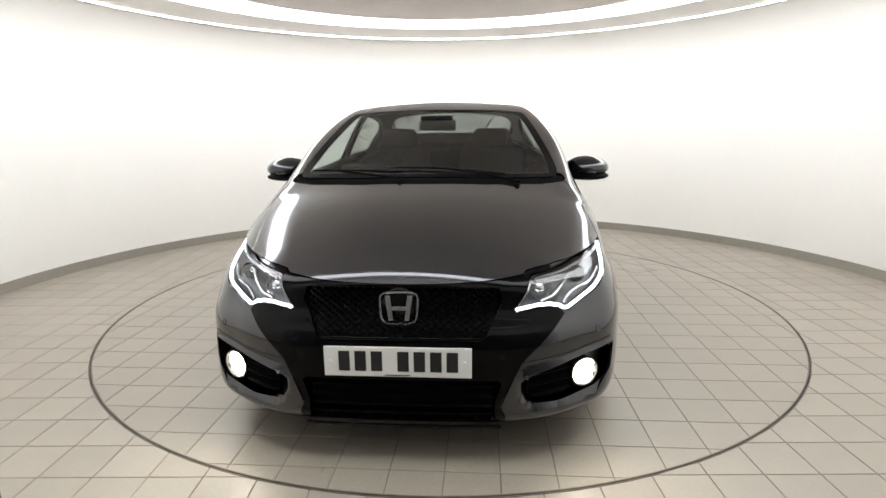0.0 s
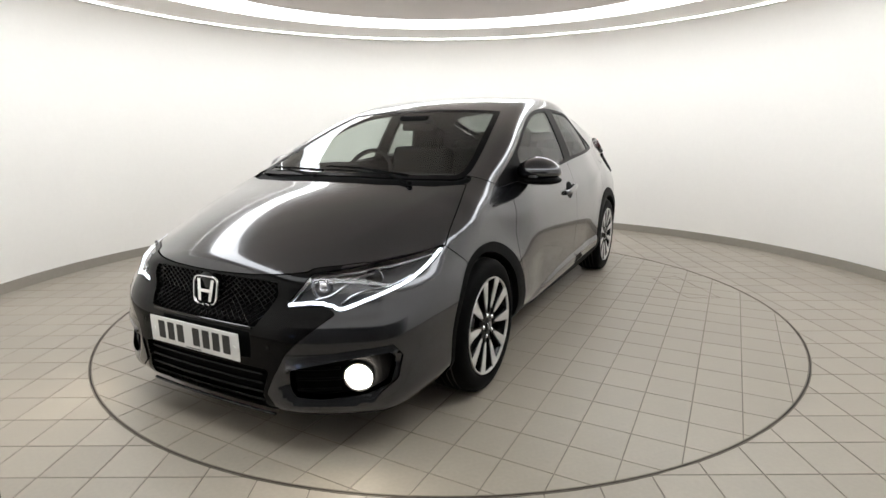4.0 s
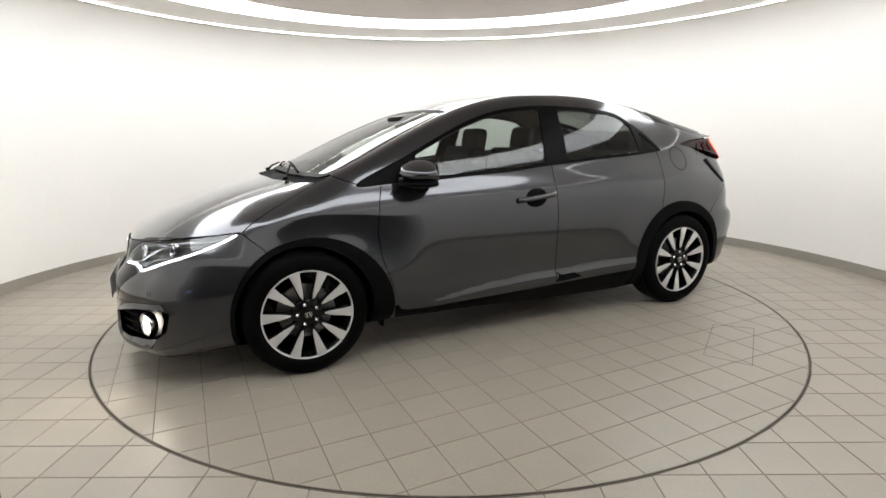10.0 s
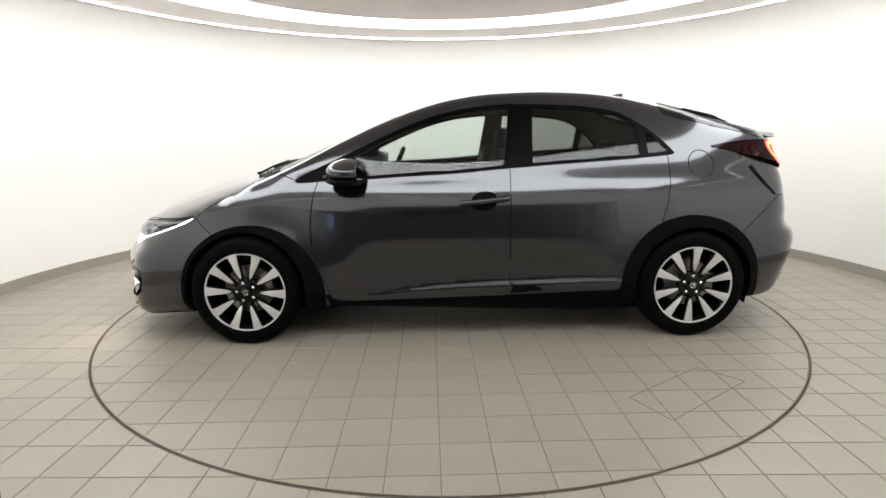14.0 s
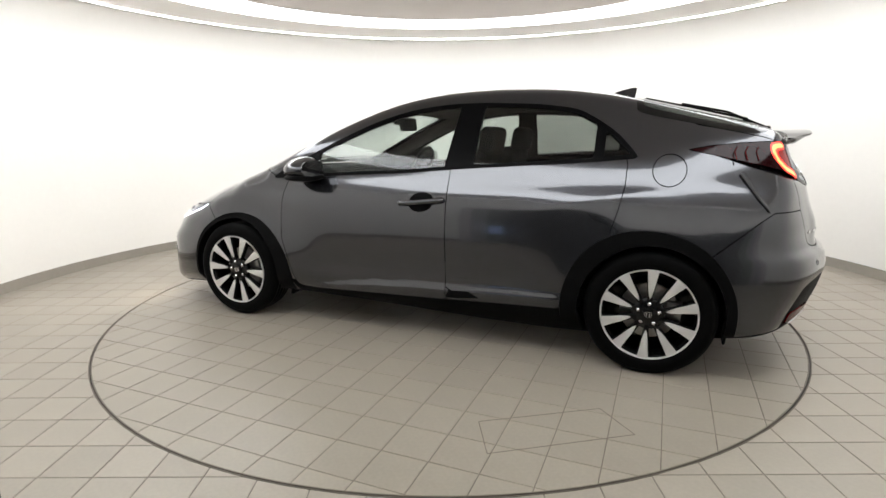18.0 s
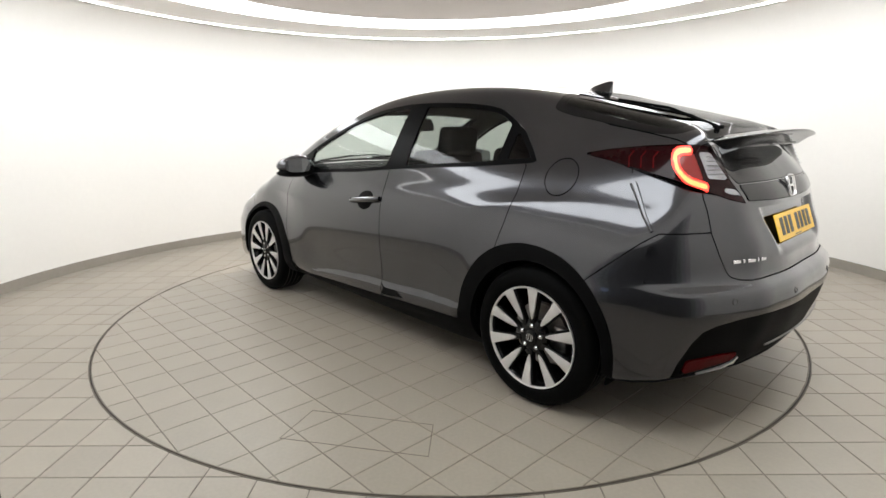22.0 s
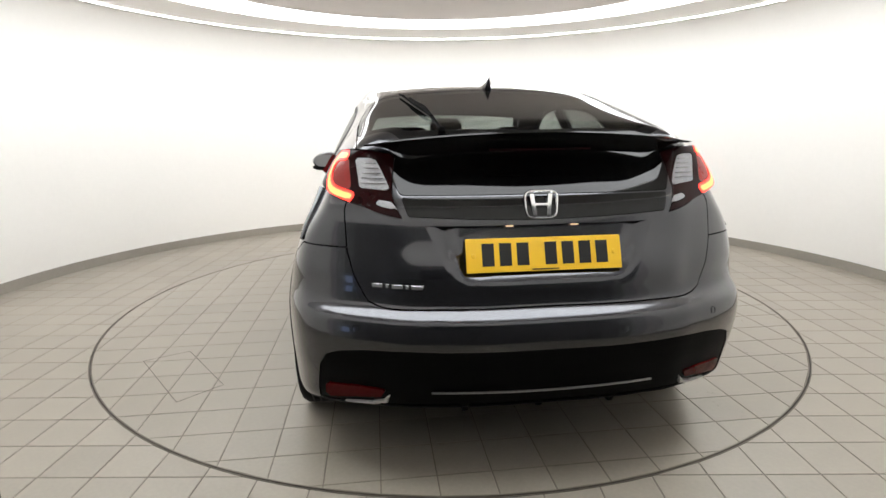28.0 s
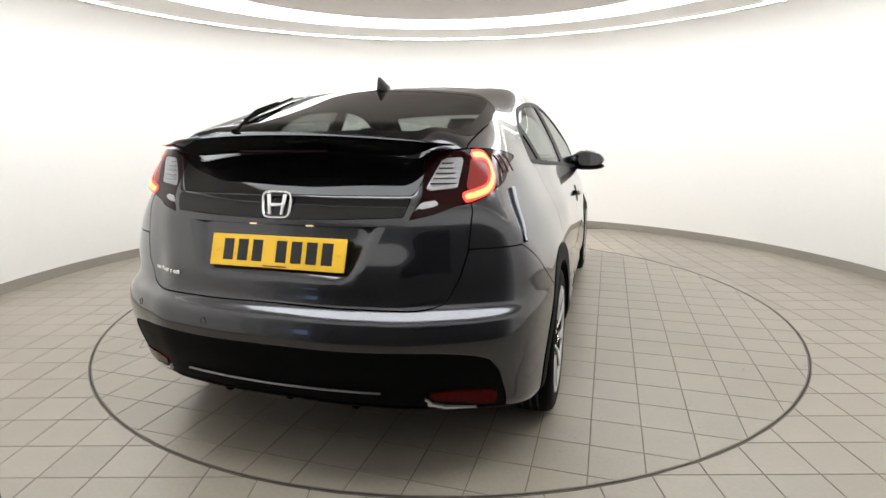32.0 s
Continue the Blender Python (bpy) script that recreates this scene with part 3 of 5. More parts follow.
class Skin:
    """A piece of the body's surface: points, normals, quads and the odd faces along its cuts."""

    def __init__(self, v, n, q, odd):
        self.v, self.n, self.q, self.odd = v, n, q, odd

    def cut(self, sd, gap=0.0):
        """Two pieces: where the outline's distance is below -gap, and above +gap."""
        d = sd(self.v)
        return self.side(d + gap), self.side(-(d - gap))

    def side(self, d):
        dq = d[self.q]
        keep = self.q[(dq <= 0).all(1)]
        mixed = self.q[(dq <= 0).any(1) & (dq > 0).any(1)]
        polys = [tuple(r) for r in mixed]
        odd = []
        for p in self.odd:
            s = [d[i] <= 0 for i in p]
            if all(s):
                odd.append(p)
            elif any(s):
                polys.append(p)
        nv, nn, cache = [], [], {}
        base = len(self.v)

        def mid(i, j):
            k = (i, j) if i < j else (j, i)
            if k not in cache:
                i, j = k
                t = d[i] / (d[i] - d[j])
                nv.append(self.v[i] * (1 - t) + self.v[j] * t)
                m = self.n[i] * (1 - t) + self.n[j] * t
                nn.append(m / np.linalg.norm(m))
                cache[k] = base + len(nv) - 1
            return cache[k]

        for p in polys:
            out = []
            for a in range(len(p)):
                i, j = p[a], p[(a + 1) % len(p)]
                if d[i] <= 0:
                    out.append(i)
                if (d[i] <= 0) != (d[j] <= 0):
                    out.append(mid(i, j))
            if len(out) > 2:
                odd.append(tuple(out))
        v = np.vstack([self.v, np.array(nv)]) if nv else self.v
        n = np.vstack([self.n, np.array(nn)]) if nn else self.n
        return Skin(v, n, keep, odd).trim()

    def trim(self):
        used = np.zeros(len(self.v), bool)
        used[self.q.ravel()] = True
        for p in self.odd:
            used[list(p)] = True
        new_i = np.cumsum(used) - 1
        return Skin(self.v[used], self.n[used], new_i[self.q], [tuple(int(new_i[i]) for i in p) for p in self.odd])

    def moved(self, dist):
        return Skin(self.v - self.n * dist, self.n, self.q, self.odd)

    def warp(self, fn):
        return Skin(fn(self.v), self.n, self.q, self.odd)

    def relief(self, h):
        """Raised or sunk by h(points), with the normals turned to suit."""
        g = np.empty_like(self.v)
        for i in range(3):
            d = np.zeros(3)
            d[i] = 1e-3
            g[:, i] = (h(self.v + d) - h(self.v - d)) / 2e-3
        g -= self.n * (g * self.n).sum(1)[:, None]
        n = self.n - g
        return Skin(self.v + self.n * h(self.v)[:, None], n / np.linalg.norm(n, axis=1)[:, None], self.q, self.odd)

    def fresh(self):
        """The same piece with normals taken anew from its faces."""
        n = np.zeros_like(self.v)
        for f in [tuple(r) for r in self.q] + list(self.odd):
            p = self.v[list(f)]
            n[list(f)] += np.cross(p[2] - p[0], p[-1] - p[1]) if len(f) > 3 else np.cross(p[1] - p[0], p[2] - p[0])
        n /= np.maximum(np.linalg.norm(n, axis=1), 1e-12)[:, None]
        if (n * self.n).sum() < 0:
            n = -n
        return Skin(self.v, n, self.q, self.odd)

    def half(self, left):
        s = 1 if left else -1
        cq = self.v[self.q][:, :, 1].mean(1) if len(self.q) else np.zeros(0)
        return Skin(self.v, self.n, self.q[cq * s > 0], [p for p in self.odd if self.v[list(p), 1].mean() * s > 0]).trim()

    def build(self, name, material, parent, label="", rim=0.012, bulge=0.0):
        """One mesh: the piece itself and a rim along its border, turned inwards."""
        faces = [tuple(map(int, r)) for r in self.q] + list(self.odd)
        if not faces:
            return None
        verts = [tuple(p) for p in (self.v + self.n * bulge)]
        lens = [len(f) for f in faces]
        ln = [self.n[i] for f in faces for i in f]
        if rim:
            seen = {}
            for f in faces:
                for a in range(len(f)):
                    i, j = f[a], f[(a + 1) % len(f)]
                    if (j, i) in seen:
                        del seen[(j, i)]
                    else:
                        seen[(i, j)] = 1
            inner = {}
            for i, j in seen:
                for k in (i, j):
                    if k not in inner:
                        inner[k] = len(verts)
                        verts.append(tuple(self.v[k] - self.n[k] * rim))
            for i, j in seen:
                faces.append((j, i, inner[i], inner[j]))
                e = self.v[j] - self.v[i]
                m = np.cross(e, self.n[i] + self.n[j])
                m = m / max(np.linalg.norm(m), 1e-9)
                ln += [m] * 4
        me = bpy.data.meshes.new(name)
        me.from_pydata(verts, [], faces)
        me.polygons.foreach_set("use_smooth", np.ones(len(faces), bool))
        if len(ln) == len(me.loops):
            me.normals_split_custom_set([tuple(v) for v in ln])
        return link(name, me, material, parent, label)


def outline(pts, u, w, smooth=6, side=None):
    """The signed distance to an outline in two directions u, w (functions of points), negative inside."""
    P = curve2(pts, smooth) if smooth else np.array(pts, float)
    Q = np.roll(P, -1, 0)

    def sd(v):
        q = np.stack([u(v), w(v)], 1)
        lo, hi = P.min(0) - 0.06, P.max(0) + 0.06
        out = np.full(len(q), 0.06)
        m = ((q > lo) & (q < hi)).all(1)
        if m.any():
            x = q[m]
            best = np.full(len(x), 9.0)
            inside = np.zeros(len(x), bool)
            for a, b in zip(P, Q):
                e = b - a
                t = np.clip(((x - a) @ e) / max(e @ e, 1e-12), 0, 1)
                best = np.minimum(best, np.hypot(*(x - a - t[:, None] * e).T))
                c = (a[1] > x[:, 1]) != (b[1] > x[:, 1])
                xi = a[0] + (x[:, 1] - a[1]) * e[0] / (e[1] if abs(e[1]) > 1e-12 else 1e-12)
                inside ^= c & (x[:, 0] < xi)
            out[m] = np.where(inside, -best, best)
        if side is not None:
            out = np.maximum(out, side(v))
        return out
    return sd


def strip(pts, u, w, half, side=None, smooth=6):
    """The signed distance to a band along an open line."""
    P = curve2(pts, smooth, False)

    def sd(v):
        x = np.stack([u(v), w(v)], 1)
        best = np.full(len(x), 9.0)
        for a, b in zip(P, P[1:]):
            e = b - a
            t = np.clip(((x - a) @ e) / max(e @ e, 1e-12), 0, 1)
            best = np.minimum(best, np.hypot(*(x - a - t[:, None] * e).T))
        out = best - half
        return np.maximum(out, side(v)) if side is not None else out
    return sd


X, Y, Z = (lambda v: v[:, 0]), (lambda v: v[:, 1]), (lambda v: v[:, 2])
AY = lambda v: np.abs(v[:, 1])


def on_surface(start, way, far=1.2):
    """The point where a line from outside meets the body, and the normal there."""
    s, w = np.array(start, float), np.array(way, float)
    t = np.linspace(0, far, 161)
    f = field(s + t[:, None] * w)
    k = np.argmax(f < 0)
    a, b = t[k - 1], t[k]
    for _ in range(18):
        c = (a + b) / 2
        if field((s + c * w)[None])[0] < 0:
            b = c
        else:
            a = c
    p = s + a * w
    g = gradient(p[None])[0]
    return Vector(p), Vector(g / np.linalg.norm(g))


def at_front(y, z):
    return on_surface((2.5, y, z), (-1, 0, 0))


def at_rear(y, z):
    return on_surface((-2.5, y, z), (1, 0, 0))


def at_side(x, z, s=1):
    return on_surface((x, 1.3 * s, z), (0, -s, 0))


def at_top(x, y):
    return on_surface((x, y, 1.8), (0, 0, -1), 1.6)


car = new("car")
tagged(car, "graphite grey metallic five-door hatchback with its lamps lit, on the turntable", "car")
body = skin((-2.34, -1.0, 0.06), (2.36, 1.0, 1.56), 0.016)


# ---- the body's panels ----
def beyond(x0, sign):
    return lambda v: (x0 - v[:, 0]) * sign


WHEEL_X, WHEEL_Z = 1.2975, 0.315
OUT = lambda v: 0.55 - np.abs(v[:, 1])


def round_wheel(xc, knots):
    def sd(v):
        dx, dz = v[:, 0] - xc, v[:, 2] - WHEEL_Z
        r = spl(np.degrees(np.arctan2(np.maximum(dz, 0), dx)), knots)
        return np.maximum(np.hypot(dx, dz) - r, OUT(v))
    return sd


def pair(piece, name, material, label="", rim=0.012, bulge=0.0, parent=None):
    """The left and the right piece of one cut."""
    return [piece.half(left).build(name, material, parent or car, label, rim, bulge) for left in (True, False)]


SEAM = 0.0022
under, body = body.cut(lambda v: v[:, 2] - spl(v[:, 0], UNDER) - 0.022)
under.build("underbody", BLACK_TRIM, car, "black plastic underbody", 0)
FRONT_ARCH = [(0, 0.364), (60, 0.374), (90, 0.380), (120, 0.405), (150, 0.435), (180, 0.462)]
REAR_ARCH = [(0, 0.43), (60, 0.432), (90, 0.412), (120, 0.408), (150, 0.396), (180, 0.388)]
for xc, knots in ((WHEEL_X, FRONT_ARCH), (-WHEEL_X, REAR_ARCH)):
    hole, body = body.cut(round_wheel(xc, [(0, 0.345), (180, 0.345)]))
    clad, body = body.cut(round_wheel(xc, knots), 0.001)
    pair(clad, "wheel_arch_trim", BLACK_TRIM, "black plastic wheel arch trim", 0.03, 0.003)

# side windows, each in its black surround
DLO = [(1.003, 0.938), (0.80, 0.940), (0.607, 0.946), (0.41, 0.958), (0.08, 0.974), (-0.18, 0.996), (-0.575, 1.023), (-0.9, 1.042), (-1.17, 1.064), (-1.195, 1.075),
       (-1.13, 1.150), (-1.065, 1.208), (-0.965, 1.272), (-0.87, 1.316), (-0.70, 1.343), (-0.5, 1.356), (-0.34, 1.361), (-0.14, 1.356), (0.075, 1.327),
       (0.27, 1.273), (0.465, 1.194), (0.70, 1.085)]
SIDE_GLASS = lambda v: 0.3 - np.abs(v[:, 1])
dlo = outline(DLO, X, Z, 4, SIDE_GLASS)
panel, body = body.cut(dlo, 0.001)
front_g = lambda v: np.maximum(np.maximum(dlo(v) + 0.020, v[:, 0] - 0.655), -0.185 - 0.14 * (v[:, 2] - 1.0) - v[:, 0])
rear_g = lambda v: np.maximum(np.maximum(dlo(v) + 0.020, v[:, 0] + 0.352 + 0.06 * (v[:, 2] - 1.0)), -0.985 - v[:, 0])
quarter_g = lambda v: np.maximum(dlo(v) + 0.022, v[:, 0] + 1.035)
glass_f, panel = panel.cut(front_g)
glass_r, panel = panel.cut(rear_g)
glass_q, panel = panel.cut(quarter_g)
surround = pair(panel, "window_surround", PILLAR, "gloss black window surround", 0.02)
for piece, nm, m in ((glass_f, "front_side_window", GLASS), (glass_r, "rear_side_window", PRIVACY), (glass_q, "quarter_window", QUARTER)):
    for ob in pair(piece.moved(0.004), nm, m, "", 0):
        ob.visible_shadow = False

# windscreen and cowl
SCREEN = [(1.262, -0.25), (1.262, 0.0), (1.245, 0.3), (1.185, 0.55), (1.12, 0.668), (0.9, 0.655), (0.62, 0.602), (0.375, 0.545), (0.348, 0.50), (0.335, 0.3), (0.33, 0.0), (0.33, -0.25)]
HIGH = lambda v: 0.7 - v[:, 2]
scr = outline(SCREEN, X, AY, 3, HIGH)
piece, body = body.cut(scr, 0.001)
band, piece = piece.cut(lambda v: -(scr(v) + 0.038))
ob = band.build("screen_border", PILLAR, car, "black border of the windscreen", 0.01, -0.001)
ob = piece.moved(0.002).build("windscreen", GLASS, car, "clear curved windscreen", 0)
ob.visible_shadow = False
COWL = [(1.36, -0.25), (1.36, 0.0), (1.335, 0.3), (1.258, 0.57), (1.175, 0.70), (1.10, 0.685), (1.15, 0.55), (1.2, 0.3), (1.2, -0.25)]
piece, body = body.cut(outline(COWL, X, AY, 3, HIGH), 0.001)
piece.moved(0.016).build("cowl", BLACK_TRIM, car, "black plastic cowl under the windscreen", 0.02)

# lamps at the front, cut along a slanting line of sight
SL = lambda v: -v[:, 0] * math.sin(radians(35)) + np.abs(v[:, 1]) * math.cos(radians(35))
HEADLAMP = [(-0.772, 0.684), (-0.60, 0.702), (-0.42, 0.722), (-0.246, 0.745), (-0.285, 0.705), (-0.35, 0.668), (-0.43, 0.634), (-0.54, 0.598), (-0.666, 0.558),
            (-0.695, 0.570), (-0.73, 0.580), (-0.78, 0.580), (-0.874, 0.570)]
lamp_sd = outline(HEADLAMP, SL, Z, 0, beyond(1.4, 1))
headlamp_skin, body = body.cut(lamp_sd, 0.002)

# bonnet
BONNET = [(1.365, -0.25), (1.365, 0.0), (1.34, 0.3), (1.262, 0.572), (1.178, 0.706), (1.3, 0.738), (1.45, 0.772), (1.58, 0.80), (1.70, 0.742), (1.83, 0.645), (1.93, 0.54),
          (1.99, 0.45), (2.25, 0.42), (2.25, -0.25)]
piece, body = body.cut(outline(BONNET, X, AY, 0, lambda v: 0.664 + 0.12 * v[:, 1] ** 2 - v[:, 2]), SEAM)
bonnet = piece.build("bonnet", PAINT, car, "", 0.014)

# front bumper with its black middle and the fog lamp pockets
FACE = beyond(1.6, 1)
MIDDLE = [(-0.25, 0.74), (0.545, 0.74), (0.545, 0.585), (0.56, 0.572), (0.592, 0.553), (0.535, 0.50), (0.475, 0.445), (0.432, 0.402), (0.395, 0.33), (0.352, 0.248), (0.375, 0.20), (0.37, 0.165),
          (0.25, 0.150), (-0.25, 0.150)]
middle, body = body.cut(outline(MIDDLE, AY, Z, 0, FACE), 0.001)
GRILLE = [(-0.25, 0.655), (0.352, 0.655), (0.365, 0.61), (0.30, 0.492), (-0.25, 0.486)]
INTAKE = [(-0.25, 0.338), (0.365, 0.338), (0.335, 0.25), (0.34, 0.182), (-0.25, 0.176)]
grille_skin, middle = middle.cut(outline(GRILLE, AY, Z, 0, FACE))
intake_skin, middle = middle.cut(outline(INTAKE, AY, Z, 0, FACE))
middle.build("bumper_centre", FRONT_BLACK, car, "gloss black middle of the front bumper", 0.05)
POCKET = [(0.453, 0.350), (0.54, 0.371), (0.625, 0.390), (0.775, 0.410), (0.785, 0.36), (0.772, 0.29), (0.715, 0.258), (0.572, 0.238), (0.474, 0.246), (0.453, 0.285)]
pocket_sd = outline(POCKET, AY, Z, 0)
pocket_skin, body = body.cut(outline(POCKET, AY, Z, 0, FACE), 0.0)
BLADE = [(0.424, 0.401), (0.604, 0.415), (0.778, 0.436), (0.80, 0.39), (0.79, 0.30), (0.743, 0.252), (0.715, 0.205), (0.534, 0.184), (0.43, 0.190), (0.356, 0.243), (0.385, 0.31)]
blade, body = body.cut(outline(BLADE, AY, Z, 0, FACE), 0.001)


def blade_relief(v):
    d = np.maximum(pocket_sd(v), 0)
    over = v[:, 2] > 0.340 + 0.19 * (np.abs(v[:, 1]) - 0.453)
    return np.where(over, 0.008 * np.exp(-d / 0.012), 0.006 - 0.026 * np.clip(1 - d / 0.04, 0, 1))


pair(blade.relief(blade_relief), "bumper_blade", PAINT, "grey angled blade round the fog lamp", 0.02)
BUMPER = [(1.60, 0.77), (1.545, 0.715), (1.48, 0.66), (1.3, 0.3), (1.3, 0.0), (2.6, 0.0), (2.6, 1.0), (1.66, 1.0)]
piece, body = body.cut(outline(BUMPER, X, Z, 0), SEAM)
pair(piece, "front_bumper", PAINT)

# doors, wings, sills
FRONT_DOOR = [(0.845, 1.0), (0.868, 0.93), (0.89, 0.852), (0.911, 0.692), (0.90, 0.561), (0.864, 0.461), (0.823, 0.326), (0.80, 0.268), (0.76, 0.252), (0.66, 0.252), (0.2, 0.264),
              (-0.222, 0.275), (-0.222, 0.6), (-0.226, 1.12), (0.5, 1.12)]
REAR_DOOR = [(-0.222, 1.12), (-0.222, 0.276), (-0.86, 0.300), (-0.87, 0.343), (-0.905, 0.478), (-0.978, 0.593), (-1.088, 0.69), (-1.122, 0.802), (-1.148, 0.928), (-1.152, 1.05), (-1.10, 1.12)]
FLANK_ON = lambda v: 0.45 - np.abs(v[:, 1])
doors = []
for pts, nm in ((FRONT_DOOR, "front_door"), (REAR_DOOR, "rear_door")):
    piece, body = body.cut(outline(pts, X, Z, 0, FLANK_ON), SEAM)
    doors.append(pair(piece, nm, PAINT))
# the sill's black stands for the shade where it tucks under the doors
piece, body = body.cut(outline([(0.84, 0.30), (0.80, 0.1), (-0.95, 0.1), (-0.95, 0.36), (-0.86, 0.31), (-0.2, 0.29), (0.7, 0.262)], X, Z, 0, FLANK_ON), 0.001)
pair(piece, "side_sill", BLACK_TRIM, "sill under the doors, coloured black for the shade it lies in")
piece, body = body.cut(outline([(0.7, 0.1), (0.75, 0.5), (0.86, 0.94), (1.0, 0.945), (1.10, 0.985), (1.25, 1.1), (1.8, 1.1), (1.8, 0.1)], X, Z, 0, FLANK_ON), SEAM)
pair(piece, "front_wing", PAINT)
flap, body = body.cut(lambda v: np.maximum(np.hypot(v[:, 0] + 1.345, v[:, 2] - 1.012) - 0.076, 0.3 - v[:, 1]), SEAM)
flap.build("fuel_flap", PAINT, car, "round fuel filler flap")

# tail lamps, rear window, tailgate, rear bumper
SR = lambda v: -v[:, 0] - np.abs(v[:, 1])
TAIL_LAMP = [(0.715, 1.108), (0.84, 1.127), (1.0, 1.140), (1.157, 1.146), (1.30, 1.142), (1.375, 1.128), (1.435, 1.004), (1.518, 0.925), (1.40, 0.944), (1.27, 0.978), (1.13, 1.016), (1.0, 1.046), (0.85, 1.080)]
AFT = beyond(-1.25, -1)
tail_skin, body = body.cut(outline(TAIL_LAMP, SR, Z, 0, AFT), 0.0015)
REAR_WINDOW = [(-1.125, -0.25), (-1.125, 0.0), (-1.135, 0.3), (-1.165, 0.52), (-1.20, 0.575), (-1.5, 0.598), (-1.72, 0.585), (-1.79, 0.50), (-1.83, 0.25), (-1.84, 0.0), (-1.84, -0.25)]
rw = outline(REAR_WINDOW, X, AY, 3, lambda v: 1.0 - v[:, 2])
piece, body = body.cut(rw, 0.001)
band, piece = piece.cut(lambda v: -(rw(v) + 0.035))
band.build("rear_window_border", BLACK_GLOSS, car, "black border of the rear window", 0.01, -0.001)
ob = piece.moved(0.002).build("rear_window", REAR_GLASS, car, "dark tinted rear window", 0)
ob.visible_shadow = False
BACK = beyond(-1.45, -1)
GATE = [(-0.25, 0.648), (0.50, 0.642), (0.545, 0.648), (0.58, 0.662), (0.62, 0.741), (0.640, 0.82), (0.645, 0.95), (0.60, 1.08), (0.60, 1.25), (-0.25, 1.25)]
piece, body = body.cut(outline(GATE, AY, Z, 0, BACK), SEAM)
LOWER_GLASS = [(-0.25, 0.997), (0.460, 0.997), (0.498, 1.075), (0.53, 1.14), (-0.25, 1.145)]
GARNISH = [(-0.25, 0.917), (0.0, 0.918), (0.25, 0.924), (0.437, 0.932), (0.457, 0.991), (-0.25, 0.991)]
lg, piece = piece.cut(outline(LOWER_GLASS, AY, Z, 0, BACK), 0.001)
gn, piece = piece.cut(outline(GARNISH, AY, Z, 0, BACK), 0.001)
RECESS = [(-0.25, 0.903), (0.385, 0.903), (0.35, 0.82), (0.315, 0.745), (0.29, 0.712), (0.25, 0.698), (-0.25, 0.696)]
rec_sd = outline(RECESS, AY, Z, 0, BACK)
rec, piece = piece.cut(rec_sd, 0.0)
# the sunk panel behind the plate, a scoop that turns upwards at its foot
flat = rec.v.copy()
up = np.clip((flat[:, 2] - 0.690) / 0.22, 0, 1)
scoop = -2.062 + 0.22 * (0.46 * up - 0.10 * up ** 2) + 0.10 * flat[:, 1] ** 2
share = step(0.0, 0.08, -outline([(-0.25, 1.1), (0.47, 1.1)] + RECESS[1:], AY, Z, 0)(flat))
flat[:, 0] += (np.maximum(scoop, flat[:, 0]) - flat[:, 0]) * share
rec = Skin(flat, rec.n, rec.q, rec.odd).fresh()
rec.build("plate_recess", PAINT, car, "grey sunk panel behind the plate", 0.006)
tailgate = piece.build("tailgate", PAINT, car, "", 0.05)
lg.build("lower_rear_window", BLACK_GLOSS, car, "black lower rear window panel", 0.008, 0.001)
gn.build("tailgate_garnish", BLACK_GLOSS, car, "gloss black garnish strip", 0.01, 0.003)
REAR_BUMPER = [(-2.6, 0.828), (-1.80, 0.830), (-1.745, 0.79), (-1.56, 0.63), (-1.4, 0.3), (-1.4, 0.0), (-2.6, 0.0)]
piece, body = body.cut(outline(REAR_BUMPER, X, Z, 0), SEAM)
VALANCE = [(-0.25, 0.515), (0.35, 0.516), (0.47, 0.519), (0.60, 0.510), (0.68, 0.496), (0.725, 0.476), (0.748, 0.43), (0.762, 0.33), (0.758, 0.1), (-0.25, 0.1)]
val, piece = piece.cut(outline(VALANCE, AY, Z, 0, BACK), 0.001)
piece.build("rear_bumper", PAINT, car, "", 0.012)
refl, val = val.cut(outline([(0.735, 0.352), (0.62, 0.363), (0.528, 0.360), (0.543, 0.328), (0.64, 0.312), (0.738, 0.290)], AY, Z, 0, BACK), 0.001)
pair(refl, "reflector", RED_LENS, "red rear reflector", 0.008, 0.002)
acc, val = val.cut(outline([(0.742, 0.266), (0.66, 0.287), (0.585, 0.300), (0.535, 0.316), (0.524, 0.338), (0.511, 0.336), (0.522, 0.306), (0.58, 0.286), (0.66, 0.273), (0.742, 0.252)], AY, Z, 0, BACK), 0.001)
pair(acc, "bumper_accent", MACHINED, "silver accent under the reflector", 0.008, 0.004)
val.build("rear_valance", BLACK_TRIM, car, "black lower rear bumper", 0.03, -0.004)
body.build("body_shell", PAINT, car, "", 0.014)
inner = body.side(1.02 - body.v[:, 2])
inner = Skin(inner.v - inner.n * 0.02, -inner.n, inner.q[:, ::-1], [p[::-1] for p in inner.odd])
inner.build("roof_lining", mat("roof_cloth", (0.06, 0.058, 0.056), 0.9, grain=0.05, spec=0.1), car, "dark grey roof lining", 0)


